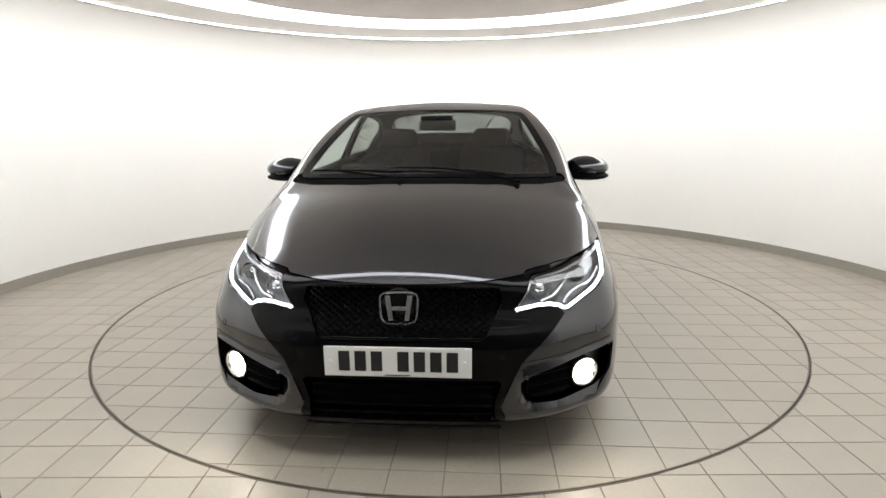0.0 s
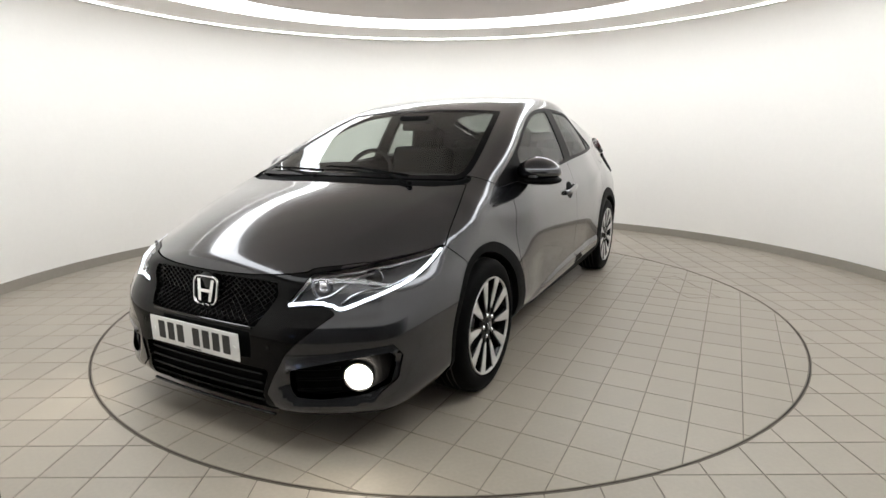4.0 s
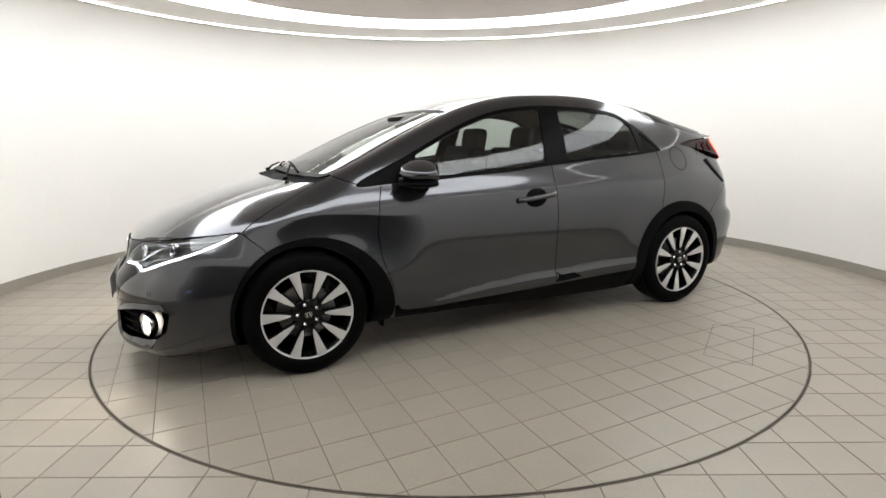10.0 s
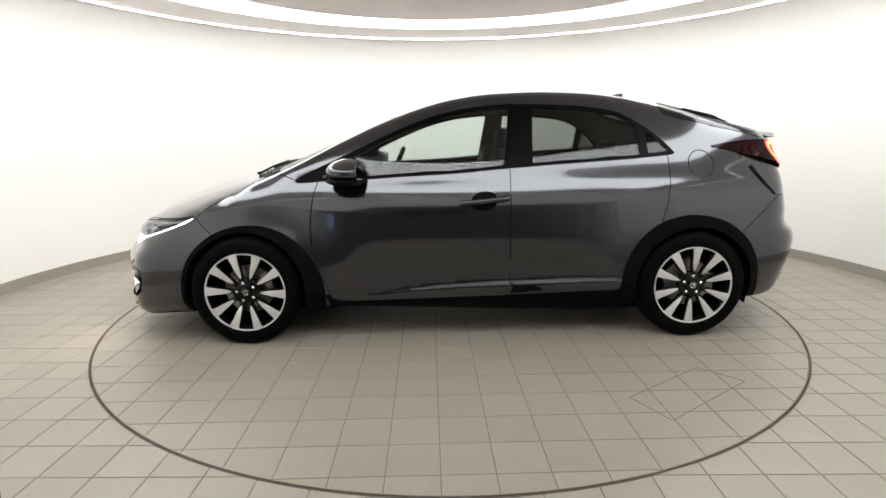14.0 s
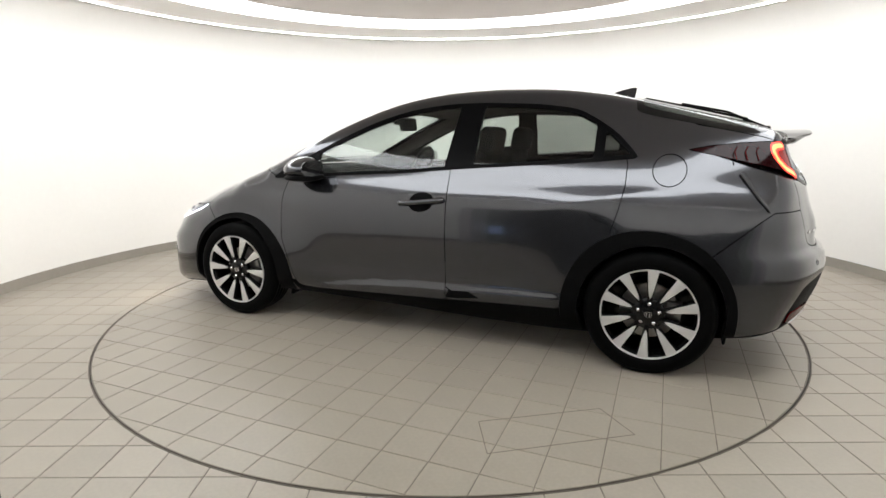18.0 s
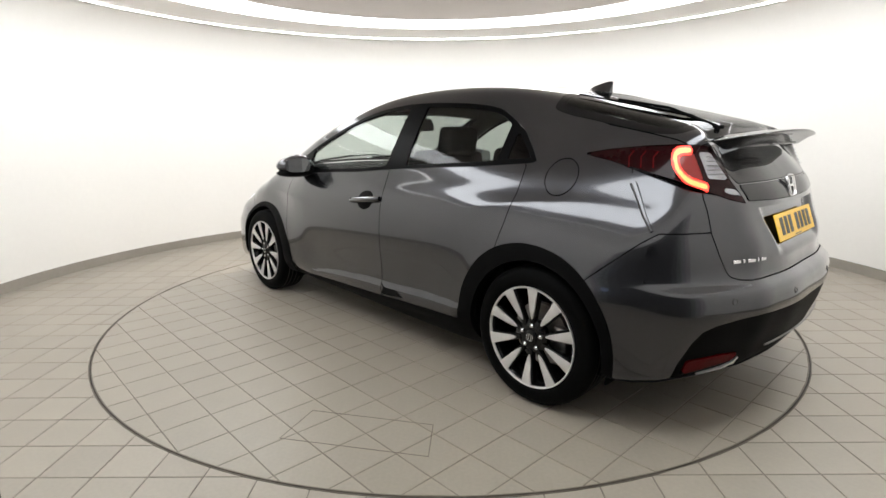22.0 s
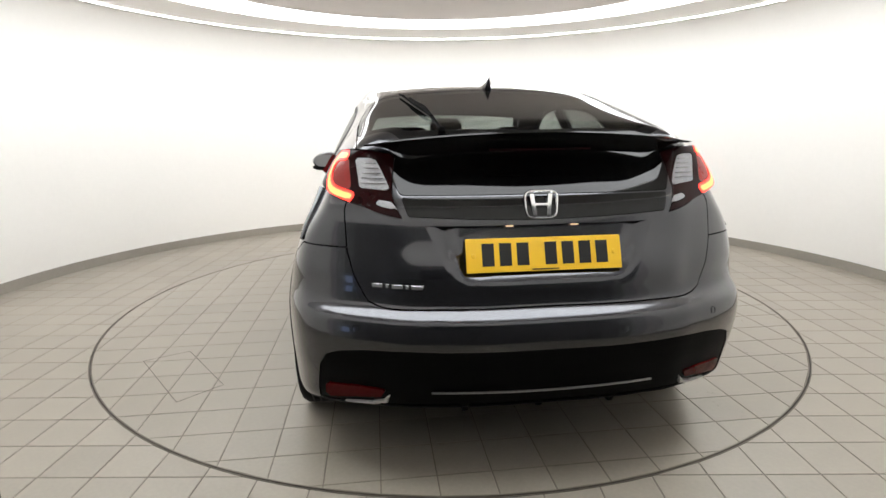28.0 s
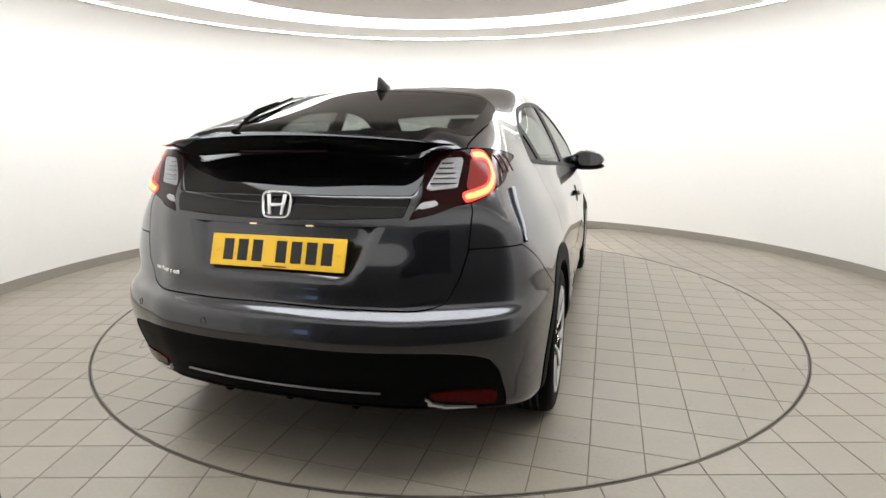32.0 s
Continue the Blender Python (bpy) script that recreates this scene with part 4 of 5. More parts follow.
# ---- lamps ----
def lamp_line(piece, pts, depth):
    """A path under a lens, along points given in the slanting direction and in height."""
    u, w = SL(piece.v), Z(piece.v)
    path = []
    for a, b in curve2(pts, 5, False):
        d = np.hypot(u - a, w - b)
        near = np.argsort(d)[:8]
        k = 1 / (d[near] + 0.002) ** 2
        p = ((piece.v[near] - piece.n[near] * depth) * k[:, None]).sum(0) / k.sum()
        path.append(p)
    path = np.array(path)
    path[1:-1] = 0.25 * path[:-2] + 0.5 * path[1:-1] + 0.25 * path[2:]
    return [tuple(p) for p in path]


for left in (True, False):
    s = 1 if left else -1
    lens_piece = headlamp_skin.half(left)
    lamp = lens_piece.build("headlamp", LENS, car, "clear headlamp with a lit white light tube", 0)
    lamp.visible_shadow = False
    inner = lens_piece.side(lamp_sd(lens_piece.v) + 0.002)
    inner.moved(0.055).build("housing", LAMP_DARK, lamp, "dark lamp housing", -0.052)
    for nm, line, depth, r, m, what in (
            ("light_tube", [(-0.868, 0.579), (-0.80, 0.588), (-0.735, 0.590), (-0.70, 0.583), (-0.668, 0.570), (-0.60, 0.589), (-0.50, 0.622), (-0.41, 0.652), (-0.335, 0.688), (-0.268, 0.735)], 0.008, 0.0066, DRL, "glowing white light tube"),
            ("brow", [(-0.76, 0.676), (-0.60, 0.690), (-0.42, 0.708), (-0.29, 0.725)], 0.016, 0.007, LAMP_CHROME, "bright upper lamp trim"),
            ("divider", [(-0.665, 0.585), (-0.60, 0.622), (-0.48, 0.648), (-0.39, 0.672)], 0.022, 0.006, LAMP_CHROME, "bright lamp divider"),
            ("inner_bar", [(-0.862, 0.590), (-0.82, 0.632), (-0.778, 0.674)], 0.012, 0.006, LAMP_CHROME, "bright bar inside the lamp"),
            ("inner_arc", [(-0.52, 0.692), (-0.60, 0.676), (-0.655, 0.645), (-0.70, 0.615), (-0.76, 0.600)], 0.018, 0.006, LAMP_CHROME, "bright arc inside the lamp")):
        part(nm, tube(lamp_line(inner, line, depth), r, 8), m, lamp, what)
    for y, z, r, nm in ((0.515, 0.635, 0.044, "reflector_bowl"), (0.665, 0.662, 0.036, "projector")):
        p, n = at_front(y * s, z)
        d = Vector((0.94, 0.30 * s, 0.08)).normalized()
        q = Vector((0, 1, 0)).rotation_difference(d).to_matrix().to_4x4()
        m = Matrix.Translation(p - Vector((0.036, 0.012 * s, 0.004))) @ q
        bowl = part(nm, lathe([(r, 0.0), (r * 0.96, 0.004), (r * 0.9, 0.0), (r * 0.75, -0.018), (r * 0.35, -0.03), (0.0, -0.032)], 28), LAMP_CHROME, lamp, "", m)
        ball = lathe([(0.0, 0.006), (r * 0.3, 0.003), (r * 0.52, -0.006), (r * 0.6, -0.016), (r * 0.6, -0.026)], 24)
        part("bulb" if nm == "reflector_bowl" else "projector_lens", ball, CHROME if nm == "reflector_bowl" else BLACK_GLOSS, lamp, "", m)
    # fog lamp in its pocket
    pk = pocket_skin.half(left)
    pocket = pk.moved(0.045).build("fog_lamp_pocket", BLACK_TRIM, car, "black ribbed fog lamp pocket", -0.045)
    for z in (0.265, 0.305, 0.345, 0.38):
        path = [at_front(s * (0.470 + 0.0145 * k), z + 0.006 * k / 10)[0] - Vector((0.022, 0.004 * s, 0)) for k in range(11)]
        part("rib", tube(path, 0.0065, 6), BLACK_TRIM, pocket)
    p, n = at_front(0.677 * s, 0.317)
    d = Vector((0.90, 0.42 * s, 0.0)).normalized()
    m = Matrix.Translation(p - d * 0.012) @ Vector((0, 1, 0)).rotation_difference(d).to_matrix().to_4x4()
    fog = part("fog_lamp", lathe([(0.058, -0.03), (0.058, 0.0), (0.056, 0.006), (0.050, 0.006), (0.0415, -0.006)], 32), CHROME, car, "round lit fog lamp with a bright bezel", m)
    part("fog_glass", lathe([(0.042, -0.004), (0.033, 0.0), (0.018, 0.003), (0.0, 0.004)], 32), FOG, fog, "glowing fog lamp glass")
    p, n = at_front(0.723 * s, 0.477)
    m = Matrix.Translation(p) @ Vector((0, 1, 0)).rotation_difference(n).to_matrix().to_4x4()
    part("parking_sensor", lathe([(0.0125, -0.003), (0.0125, 0.0015), (0.0105, 0.0015), (0.0095, -0.0005), (0.0, 0.0008)], 20), PAINT, car, "", m)
    p, n = at_front(0.36 * s, 0.425)
    m = Matrix.Translation(p) @ Vector((0, 1, 0)).rotation_difference(n).to_matrix().to_4x4()
    part("parking_sensor", lathe([(0.0125, -0.003), (0.0125, 0.0015), (0.0105, 0.0015), (0.0095, -0.0005), (0.0, 0.0008)], 20), BLACK_GLOSS, car, "", m)

    # tail lamp
    tl = tail_skin.half(left).warp(lambda v: v + np.outer(0.03 * step(0.74, 1.12, SR(v)) * (1 - step(1.16, 1.42, SR(v))), [-0.25, s, 0.0]))
    glow_line = [(1.185, 1.126), (1.132, 1.123), (1.110, 1.102), (1.106, 1.075), (1.122, 1.045), (1.165, 1.015), (1.262, 0.993)]
    core, rest = tl.cut(strip(glow_line, SR, Z, 0.0090, None, 5))
    glow, rest = rest.cut(strip(glow_line, SR, Z, 0.0165, None, 5))
    clear, rest = rest.cut(outline([(1.232, 1.120), (1.318, 1.117), (1.425, 1.012), (1.286, 1.022)], SR, Z, 0), 0.001)
    white, rest = rest.cut(outline([(1.368, 0.987), (1.451, 0.979), (1.493, 0.952), (1.39, 0.966)], SR, Z, 0), 0.001)
    heart, rest = rest.cut(outline([(1.118, 1.112), (1.205, 1.118), (1.255, 1.016), (1.17, 1.02), (1.125, 1.05)], SR, Z, 0))
    red, rest = rest.cut(lambda v: 1.06 - SR(v))
    tail = rest.build("tail_lamp", RED_DARK, car, "smoked red tail lamp with a glowing hook", 0.05)
    red.build("red_lens", RED_DARK, tail, "red tail lamp lens", 0.01)
    heart.moved(0.002).build("lamp_heart", RED_HEART, tail, "dim red heart of the tail lamp", 0.004)
    glow.moved(-0.001).build("glow_hook", RED_GLOW, tail, "glowing red light guide", 0.008)
    core.moved(-0.0015).build("glow_core", HOT_GLOW, tail, "hot core of the light guide", 0.008)
    for zz in (1.036, 1.052, 1.068, 1.084, 1.100):
        y0, y1 = 0.492 + (zz - 1.012) * 0.42, 0.592 + (zz - 1.02) * 0.06
        path = [at_rear(s * (y0 + (y1 - y0) * k / 4), zz)[0] + Vector((-0.004, 0.006 * s, 0)) for k in range(5)]
        part("lens_rib", tube(path, 0.0022, 5), LAMP_CHROME, tail, "bright rib in the clear lens")
    clear.moved(0.001).build("indicator_lens", CLEAR_LENS, tail, "clear ribbed indicator lens", 0.006)
    white.moved(0.0).build("reverse_lens", CLEAR_LENS, tail, "clear reversing lens", 0.006)
    tl.moved(0.045).build("housing", BLACK_TRIM, tail, "dark back of the lamp", -0.043)
    for k in range(3):
        x0 = -1.615 - 0.045 * k
        path = [at_side(x0 + dx, z, s)[0] + Vector((-0.004, 0.031 * s, 0)) for dx, z in ((-0.010, 1.122), (0.0, 1.10), (-0.012, 1.062))]
        part("lens_rib", tube([tuple(p) for p in path], 0.0028, 6), RED_LENS, tail, "red rib in the lens")

# ---- grille, plates, badges ----
grille = grille_skin.moved(0.035).build("grille", BLACK_TRIM, car, "black honeycomb grille", -0.035)


def front_x(y, z):
    return float(spl(np.array([z]), FRONT, 0.012)[0] - spl(np.array([abs(y)]), FRONT_PLAN)[0])


def grille_half(z):
    return float(np.interp(z, [0.49, 0.61, 0.655], [0.298, 0.362, 0.350]))


for sg in (1, -1):
    for k in range(-20, 21):
        path = []
        for i in range(9):
            z = 0.490 + 0.163 * i / 8
            y = k * 0.031 + sg * (z - 0.57) * 1.45
            if abs(y) < grille_half(z):
                path.append((front_x(y, z) - 0.012, y, z))
        if len(path) > 1:
            part("grille_bar", tube(path, 0.0026, 4), FRONT_BLACK, grille)
intake = intake_skin.moved(0.05).build("lower_intake", BLACK_TRIM, car, "black slatted lower intake", -0.05)
for z in (0.205, 0.24, 0.275, 0.31):
    w = 0.325
    path = [(front_x(y, z) - 0.014, y, z) for y in np.linspace(-w, w, 17)]
    part("slat", tube(path, 0.0075, 6), FRONT_BLACK, intake)
for z, w, r in ((0.152, 0.36, 0.006), (0.492, 0.285, 0.006)):
    path = [(front_x(y, z) + (0.0 if z > 0.3 else 0.008), y, z - 0.004) for y in np.linspace(-w, w, 21)]
    part("bumper_lip", tube(path, r, 8), BLACK_GLOSS, car, "thin gloss black lip")


def plate(material, p, tilt, face, label):
    """A number plate 520 x 111 mm; its characters are plain bars."""
    m = Matrix.Translation(p) @ Matrix.Rotation(tilt, 4, "Y") @ (Matrix() if face > 0 else Matrix.Rotation(math.pi, 4, "Z"))
    bm = box(0.004, 0.52, 0.111, 0.0015, 1)
    ob = part("number_plate", bm, material, car, label, m)
    widths = [0.040, 0.040, 0.040, 0.0, 0.040, 0.040, 0.040, 0.040]
    y = -0.208
    for w in widths:
        if w == 0.0:
            y += 0.036
            continue
        part("character_bar", box(0.001, w, 0.074, 0.0003, 1, (0.0026, y + w / 2, 0.002)), PLATE_K, ob, "plain dark bar for a character")
        y += 0.0575
    part("maker_bar", box(0.001, 0.09, 0.004, 0.0002, 1, (0.0025, 0.0, -0.049)), PLATE_K, ob, "thin dark bar of small print")
    for yy in (-0.235, 0.235):
        part("plate_screw", lathe([(0.0075, 0.0), (0.0065, 0.0025), (0.0, 0.003)], 16), material, ob, "", Matrix.Translation((0.002, yy, 0.0)) @ Matrix.Rotation(-math.pi / 2, 4, "Z"))
    return ob


plate(PLATE_W, (2.197, -0.006, 0.4155), radians(0), 1, "white number plate with plain dark bars")
plate(PLATE_Y, (-2.034, 0.0, 0.8085), radians(18.8), -1, "yellow number plate with plain dark bars")
for sy in (-0.11, 0.11):
    part("plate_lamp", box(0.020, 0.026, 0.006, 0.002, 1), PLATE_LIGHT, car, "small lit number plate lamp", Matrix.Translation((-1.990, sy, 0.898)))


def emblem(p, n, size, name):
    """A rounded chrome frame with two leaning uprights and a bar across."""
    q = Matrix.Rotation(math.atan2(n.y, n.x), 4, "Z") @ Matrix.Rotation(-math.asin(max(-1, min(1, n.z))), 4, "Y")
    m = Matrix.Translation(p) @ q
    w, h = 0.5 * size, 0.42 * size
    pts = []
    for k in range(40):
        a = 2 * math.pi * k / 40
        c, s = math.cos(a), math.sin(a)
        e = 0.45
        yy, zz = math.copysign(abs(c) ** e, c) * w, math.copysign(abs(s) ** e, s) * h
        pts.append((0.004, yy * (1 + 0.06 * zz / h), zz))
    bm = tube(pts + pts[:2], 0.0045, 6)
    ob = part(name, bm, CHROME, car, "chrome maker's emblem in a rounded frame", m)
    for sg in (1, -1):
        bar = prism([(sg * 0.30 * w, -0.78 * h), (sg * 0.55 * w, -0.78 * h), (sg * 0.74 * w, 0.80 * h), (sg * 0.46 * w, 0.80 * h)][::sg], 0.007, 0.001, "yz")
        part("upright", bar, CHROME, ob)
    part("crossbar", prism([(-0.42 * w, -0.14 * h), (0.42 * w, -0.14 * h), (0.38 * w, 0.10 * h), (-0.38 * w, 0.10 * h)], 0.007, 0.001, "yz"), CHROME, ob)


p, n = at_front(0.0, 0.585)
emblem(p + Vector((0.004, -0.008, 0)), Vector((0.985, 0, 0.17)), 0.135, "front_emblem")
part("emblem_base", lathe([(0.074, -0.02), (0.074, 0.0), (0.066, 0.006), (0.0, 0.006)], 32), BLACK_GLOSS, car, "", Matrix.Translation(p + Vector((-0.006, -0.008, 0))) @ Matrix.Rotation(-math.pi / 2, 4, "Z") @ Matrix.Diagonal((0.85, 1, 1, 1)))
p, n = at_rear(0.006, 0.965)
emblem(p + Vector((-0.004, 0, 0)), Vector((-0.95, 0, 0.25)), 0.105, "rear_emblem")
for y in (-0.62, -0.25, 0.25, 0.62):
    p, n = at_rear(y, 0.572 if abs(y) < 0.5 else 0.582)
    m = Matrix.Translation(p) @ Vector((0, 1, 0)).rotation_difference(n).to_matrix().to_4x4()
    part("parking_sensor", lathe([(0.0125, -0.003), (0.0125, 0.0015), (0.0105, 0.0015), (0.0095, -0.0005), (0.0, 0.0008)], 20), PAINT, car, "", m)
for k, w in enumerate((0.036, 0.010, 0.038, 0.010, 0.036)):
    y = 0.562 - (0.0, 0.044, 0.062, 0.107, 0.126)[k] - w / 2
    p, n = at_rear(y, 0.714)
    q = Matrix.Rotation(math.atan2(n.y, n.x), 4, "Z")
    part("badge_bar", box(0.004, w, 0.013, 0.001, 1), CHROME, car, "small chrome badge bar", Matrix.Translation(p + n * 0.001) @ q)

# ---- wheels ----
def wheel():
    w = new("wheel", None)
    tyre = [(0.228, -0.205), (0.262, -0.213), (0.298, -0.207), (0.3125, -0.188), (0.3155, -0.15), (0.3165, -0.105), (0.3155, -0.06), (0.3125, -0.026), (0.300, -0.008), (0.285, -0.001), (0.262, 0.004), (0.240, 0.001), (0.229, -0.008)]
    part("tyre", lathe(tyre, 72), RUBBER, w, "black low-profile tyre")
    for y in (-0.155, -0.125, -0.09, -0.06):
        part("tread_groove", lathe([(0.3172, y), (0.3174, y + 0.004), (0.3172, y + 0.008)], 72), GAP, w)
    part("rim_barrel", lathe([(0.229, -0.006), (0.222, -0.014), (0.212, -0.03), (0.205, -0.10), (0.21, -0.19), (0.0, -0.19)], 60), ALLOY_BLACK, w, "black wheel barrel")
    part("rim_lip", lathe([(0.229, -0.010), (0.2305, -0.003), (0.2285, 0.0015), (0.2225, -0.001), (0.2215, -0.010)], 72), MACHINED, w, "bright machined rim lip")
    part("hub", lathe([(0.078, -0.05), (0.078, -0.026), (0.066, -0.018), (0.034, -0.016), (0.033, -0.012), (0.028, -0.010), (0.0, -0.010)], 40), ALLOY_BLACK, w, "gloss black hub")
    for k in range(10):
        turn = Matrix.Rotation(2 * math.pi * (k + 0.5) / 10, 4, "Y")
        wide = curve2([(0.060, 0.010), (0.12, 0.018), (0.17, 0.024), (0.2235, 0.0365), (0.2235, -0.0365), (0.17, -0.024), (0.12, -0.018), (0.060, -0.010)], 1)
        bm = prism([tuple(q) for q in wide], 0.028, 0.003)
        part("spoke", bm, ALLOY_BLACK, w, "", turn @ Matrix.Translation((0, -0.042, 0)))
        face = [(0.083, 0.0015), (0.10, 0.008), (0.135, 0.0145), (0.175, 0.019), (0.2225, 0.0265), (0.2225, -0.0265), (0.175, -0.019), (0.135, -0.0145), (0.10, -0.008), (0.083, -0.0015)]
        bm = prism(face, 0.006, 0.0012)
        for v in bm.verts:
            v.co.y += 0.010 * (v.co.x - 0.08) / 0.14
        part("spoke_face", bm, MACHINED, w, "bright machined spoke face", turn @ Matrix.Translation((0, -0.016, 0)))
    for k in range(5):
        a = 2 * math.pi * (k + 0.25) / 5
        part("wheel_nut", lathe([(0.0095, -0.03), (0.0095, -0.012), (0.006, -0.008), (0.0, -0.0075)], 12), CHROME, w, "", Matrix.Translation((0.052 * math.cos(a), 0, 0.052 * math.sin(a))))
    cap = part("centre_cap", lathe([(0.029, -0.014), (0.029, -0.008), (0.025, -0.006), (0.0, -0.0055)], 32), ALLOY_BLACK, w, "black centre cap")
    sq = [(0.016 * math.copysign(abs(math.cos(a)) ** 0.5, math.cos(a)), -0.005, 0.014 * math.copysign(abs(math.sin(a)) ** 0.5, math.sin(a))) for a in np.linspace(0, 2 * math.pi, 25)]
    part("cap_emblem", tube(sq, 0.0016, 5), CHROME, cap)
    for sx in (-0.007, 0.007):
        part("cap_emblem", box(0.004, 0.002, 0.022, 0.0005, 1, (sx, -0.005, 0)), CHROME, cap)
    part("brake_disc", lathe([(0.0, -0.085), (0.14, -0.085), (0.14, -0.11), (0.0, -0.11)], 48), DISC, w, "steel brake disc")
    part("brake_caliper", box(0.07, 0.06, 0.13, 0.012, 2, (-0.115, -0.09, 0.0)), DISC, w, "grey brake caliper")
    return w


first = wheel()
first.parent = car
FACE_Y = 0.890
first.matrix_basis = Matrix.Translation((WHEEL_X, FACE_Y, WHEEL_Z)) @ Matrix.Rotation(radians(15), 4, "Y")
tagged(first, "ten-spoke machined alloy wheel with a black tyre")
for x, s, a in ((-WHEEL_X, 1, -3), (WHEEL_X, -1, -20), (-WHEEL_X, -1, 40)):
    m = Matrix.Translation((x, FACE_Y * s, WHEEL_Z)) @ (Matrix() if s > 0 else Matrix.Rotation(math.pi, 4, "Z")) @ Matrix.Rotation(radians(a), 4, "Y")
    copy_thing(first, m)
for x in (WHEEL_X, -WHEEL_X):
    for s in (1, -1):
        bm = bmesh.new()
        rows = []
        for k in range(25):
            a = radians(-8 + 196 * k / 24)
            rows.append([bm.verts.new((x + r * math.cos(a), y * s, WHEEL_Z + r * math.sin(a))) for r, y in ((0.352, 0.86), (0.362, 0.80), (0.362, 0.50), (0.05, 0.48))])
        for a, b in zip(rows, rows[1:]):
            for j in range(3):
                bm.faces.new((a[j], b[j], b[j + 1], a[j + 1]))
        part("wheel_arch_liner", bm, BLACK_TRIM, car, "black wheel arch liner")

# ---- mirrors, handles, wipers, aerial, spoiler ----
for s in (1, -1):
    bm = bmesh.new()
    bmesh.ops.create_uvsphere(bm, u_segments=28, v_segments=16, radius=1)
    for v in bm.verts:
        x, y, z = v.co
        back = 1.0 if x > 0 else 0.8
        z2 = z * (0.078 if z > 0 else 0.066) * (1 - 0.28 * max(0, y))
        v.co = (max(-0.072, x * 0.128 * back * (1 - 0.15 * abs(y))), math.copysign(abs(y) ** 0.85, y) * 0.125, z2)
    m = Matrix.Translation((0.675, 0.905 * s, 0.992)) @ (Matrix() if s > 0 else Matrix.Diagonal((1, -1, 1, 1))) @ Matrix.Rotation(radians(-14), 4, "Z")
    mirror = part("door_mirror", bm, PAINT, car, "grey door mirror with a black foot", m)
    bm = bmesh.new()
    bmesh.ops.create_uvsphere(bm, u_segments=28, v_segments=10, radius=1)
    for v in bm.verts:
        x, y, z = v.co
        v.co = (max(-0.073, x * 0.129 * (1.0 if x > 0 else 0.8) * (1 - 0.15 * abs(y))), math.copysign(abs(y) ** 0.85, y) * 0.126, -0.045 + z * 0.027)
    part("lower_shell", bm, BLACK_TRIM, mirror, "black lower mirror shell")
    part("mirror_glass", prism([(0.082 * math.copysign(abs(math.cos(a)) ** 0.6, math.cos(a)), 0.045 * math.copysign(abs(math.sin(a)) ** 0.6, math.sin(a))) for a in np.linspace(0, 2 * math.pi, 29)[:-1]], 0.004, 0, "yz"), MIRROR, mirror, "", Matrix.Translation((-0.0745, 0, 0.008)))
    path = [(0.02, -0.10, -0.03), (0.015, -0.13, -0.05), (0.0, -0.165, -0.062)]
    part("mirror_foot", tube(path, 0.020, 10), BLACK_TRIM, mirror, "black mirror foot")
    part("indicator", box(0.02, 0.10, 0.010, 0.004, 2, (0.106, 0.03, -0.020)), LAMP_DARK, mirror, "slim indicator lens", Matrix.Rotation(radians(-12), 4, "Z"))
    # door handle in its cup
    door = doors[0][0 if s > 0 else 1]
    path = [at_side(x, z, s)[0] + Vector((0, 0.018 * s * k, 0)) for x, z, k in ((0.055, 0.812, 0.2), (0.03, 0.815, 0.9), (-0.05, 0.822, 1.15), (-0.13, 0.830, 1.1), (-0.185, 0.836, 0.8), (-0.203, 0.838, 0.2))]
    part("door_handle", tube([tuple(q) for q in curve2([tuple(p) for p in path], 4, False)], 0.0165, 10), PAINT, door, "body-coloured pull handle")
    p, n = at_side(-0.072, 0.820, s)
    m = Matrix.Translation(p - n * 0.0095) @ Vector((0, s, 0)).rotation_difference(n).to_matrix().to_4x4() @ Matrix.Rotation(radians(5 * s), 4, "Y")
    bm = bmesh.new()
    bmesh.ops.create_uvsphere(bm, u_segments=24, v_segments=12, radius=1)
    for v in bm.verts:
        v.co = (v.co.x * 0.108, v.co.y * 0.0135, v.co.z * 0.062)
    part("handle_cup", bm, BLACK_TRIM, door, "dark recess behind the handle", m)
    # black wedge at the foot of the rear door
    rear_door = doors[1][0 if s > 0 else 1]
    rim_pts = [(-0.226, 0.352), (-0.262, 0.334), (-0.36, 0.338), (-0.42, 0.304), (-0.30, 0.292), (-0.228, 0.290)]
    bm = bmesh.new()
    lower = [bm.verts.new(at_side(x, z, s)[0] + Vector((0, -0.004 * s, 0))) for x, z in rim_pts]
    upper = [bm.verts.new(at_side(x, z, s)[0] + Vector((0, 0.0035 * s, 0))) for x, z in rim_pts]
    bm.faces.new(upper)
    for i in range(len(rim_pts)):
        j = (i + 1) % len(rim_pts)
        bm.faces.new((lower[i], lower[j], upper[j], upper[i]))
    part("door_wedge", bm, BLACK_TRIM, rear_door, "black wedge at the foot of the door", smooth=False)
    # mud flaps
    for x, h, dx in ((0.885, 0.13, 0.04), (-1.652, 0.15, 0.06)):
        part("mud_flap", box(0.012, 0.12, h, 0.004, 1), BLACK_TRIM, car, "black mud flap", Matrix.Translation((x, 0.775 * s, 0.13 + dx + h / 2)) @ Matrix.Rotation(radians(-8), 4, "Y"))
    # vent blade on the rear corner
    path = [at_side(x, z, s)[0] + Vector((-0.002, 0.005 * s, 0)) for x, z in ((-1.655, 1.0), (-1.69, 0.95), (-1.735, 0.885), (-1.775, 0.836))]
    part("corner_blade", tube([tuple(p) for p in path], 0.014, 10, 0.45), PAINT, car, "slanting blade on the rear corner")
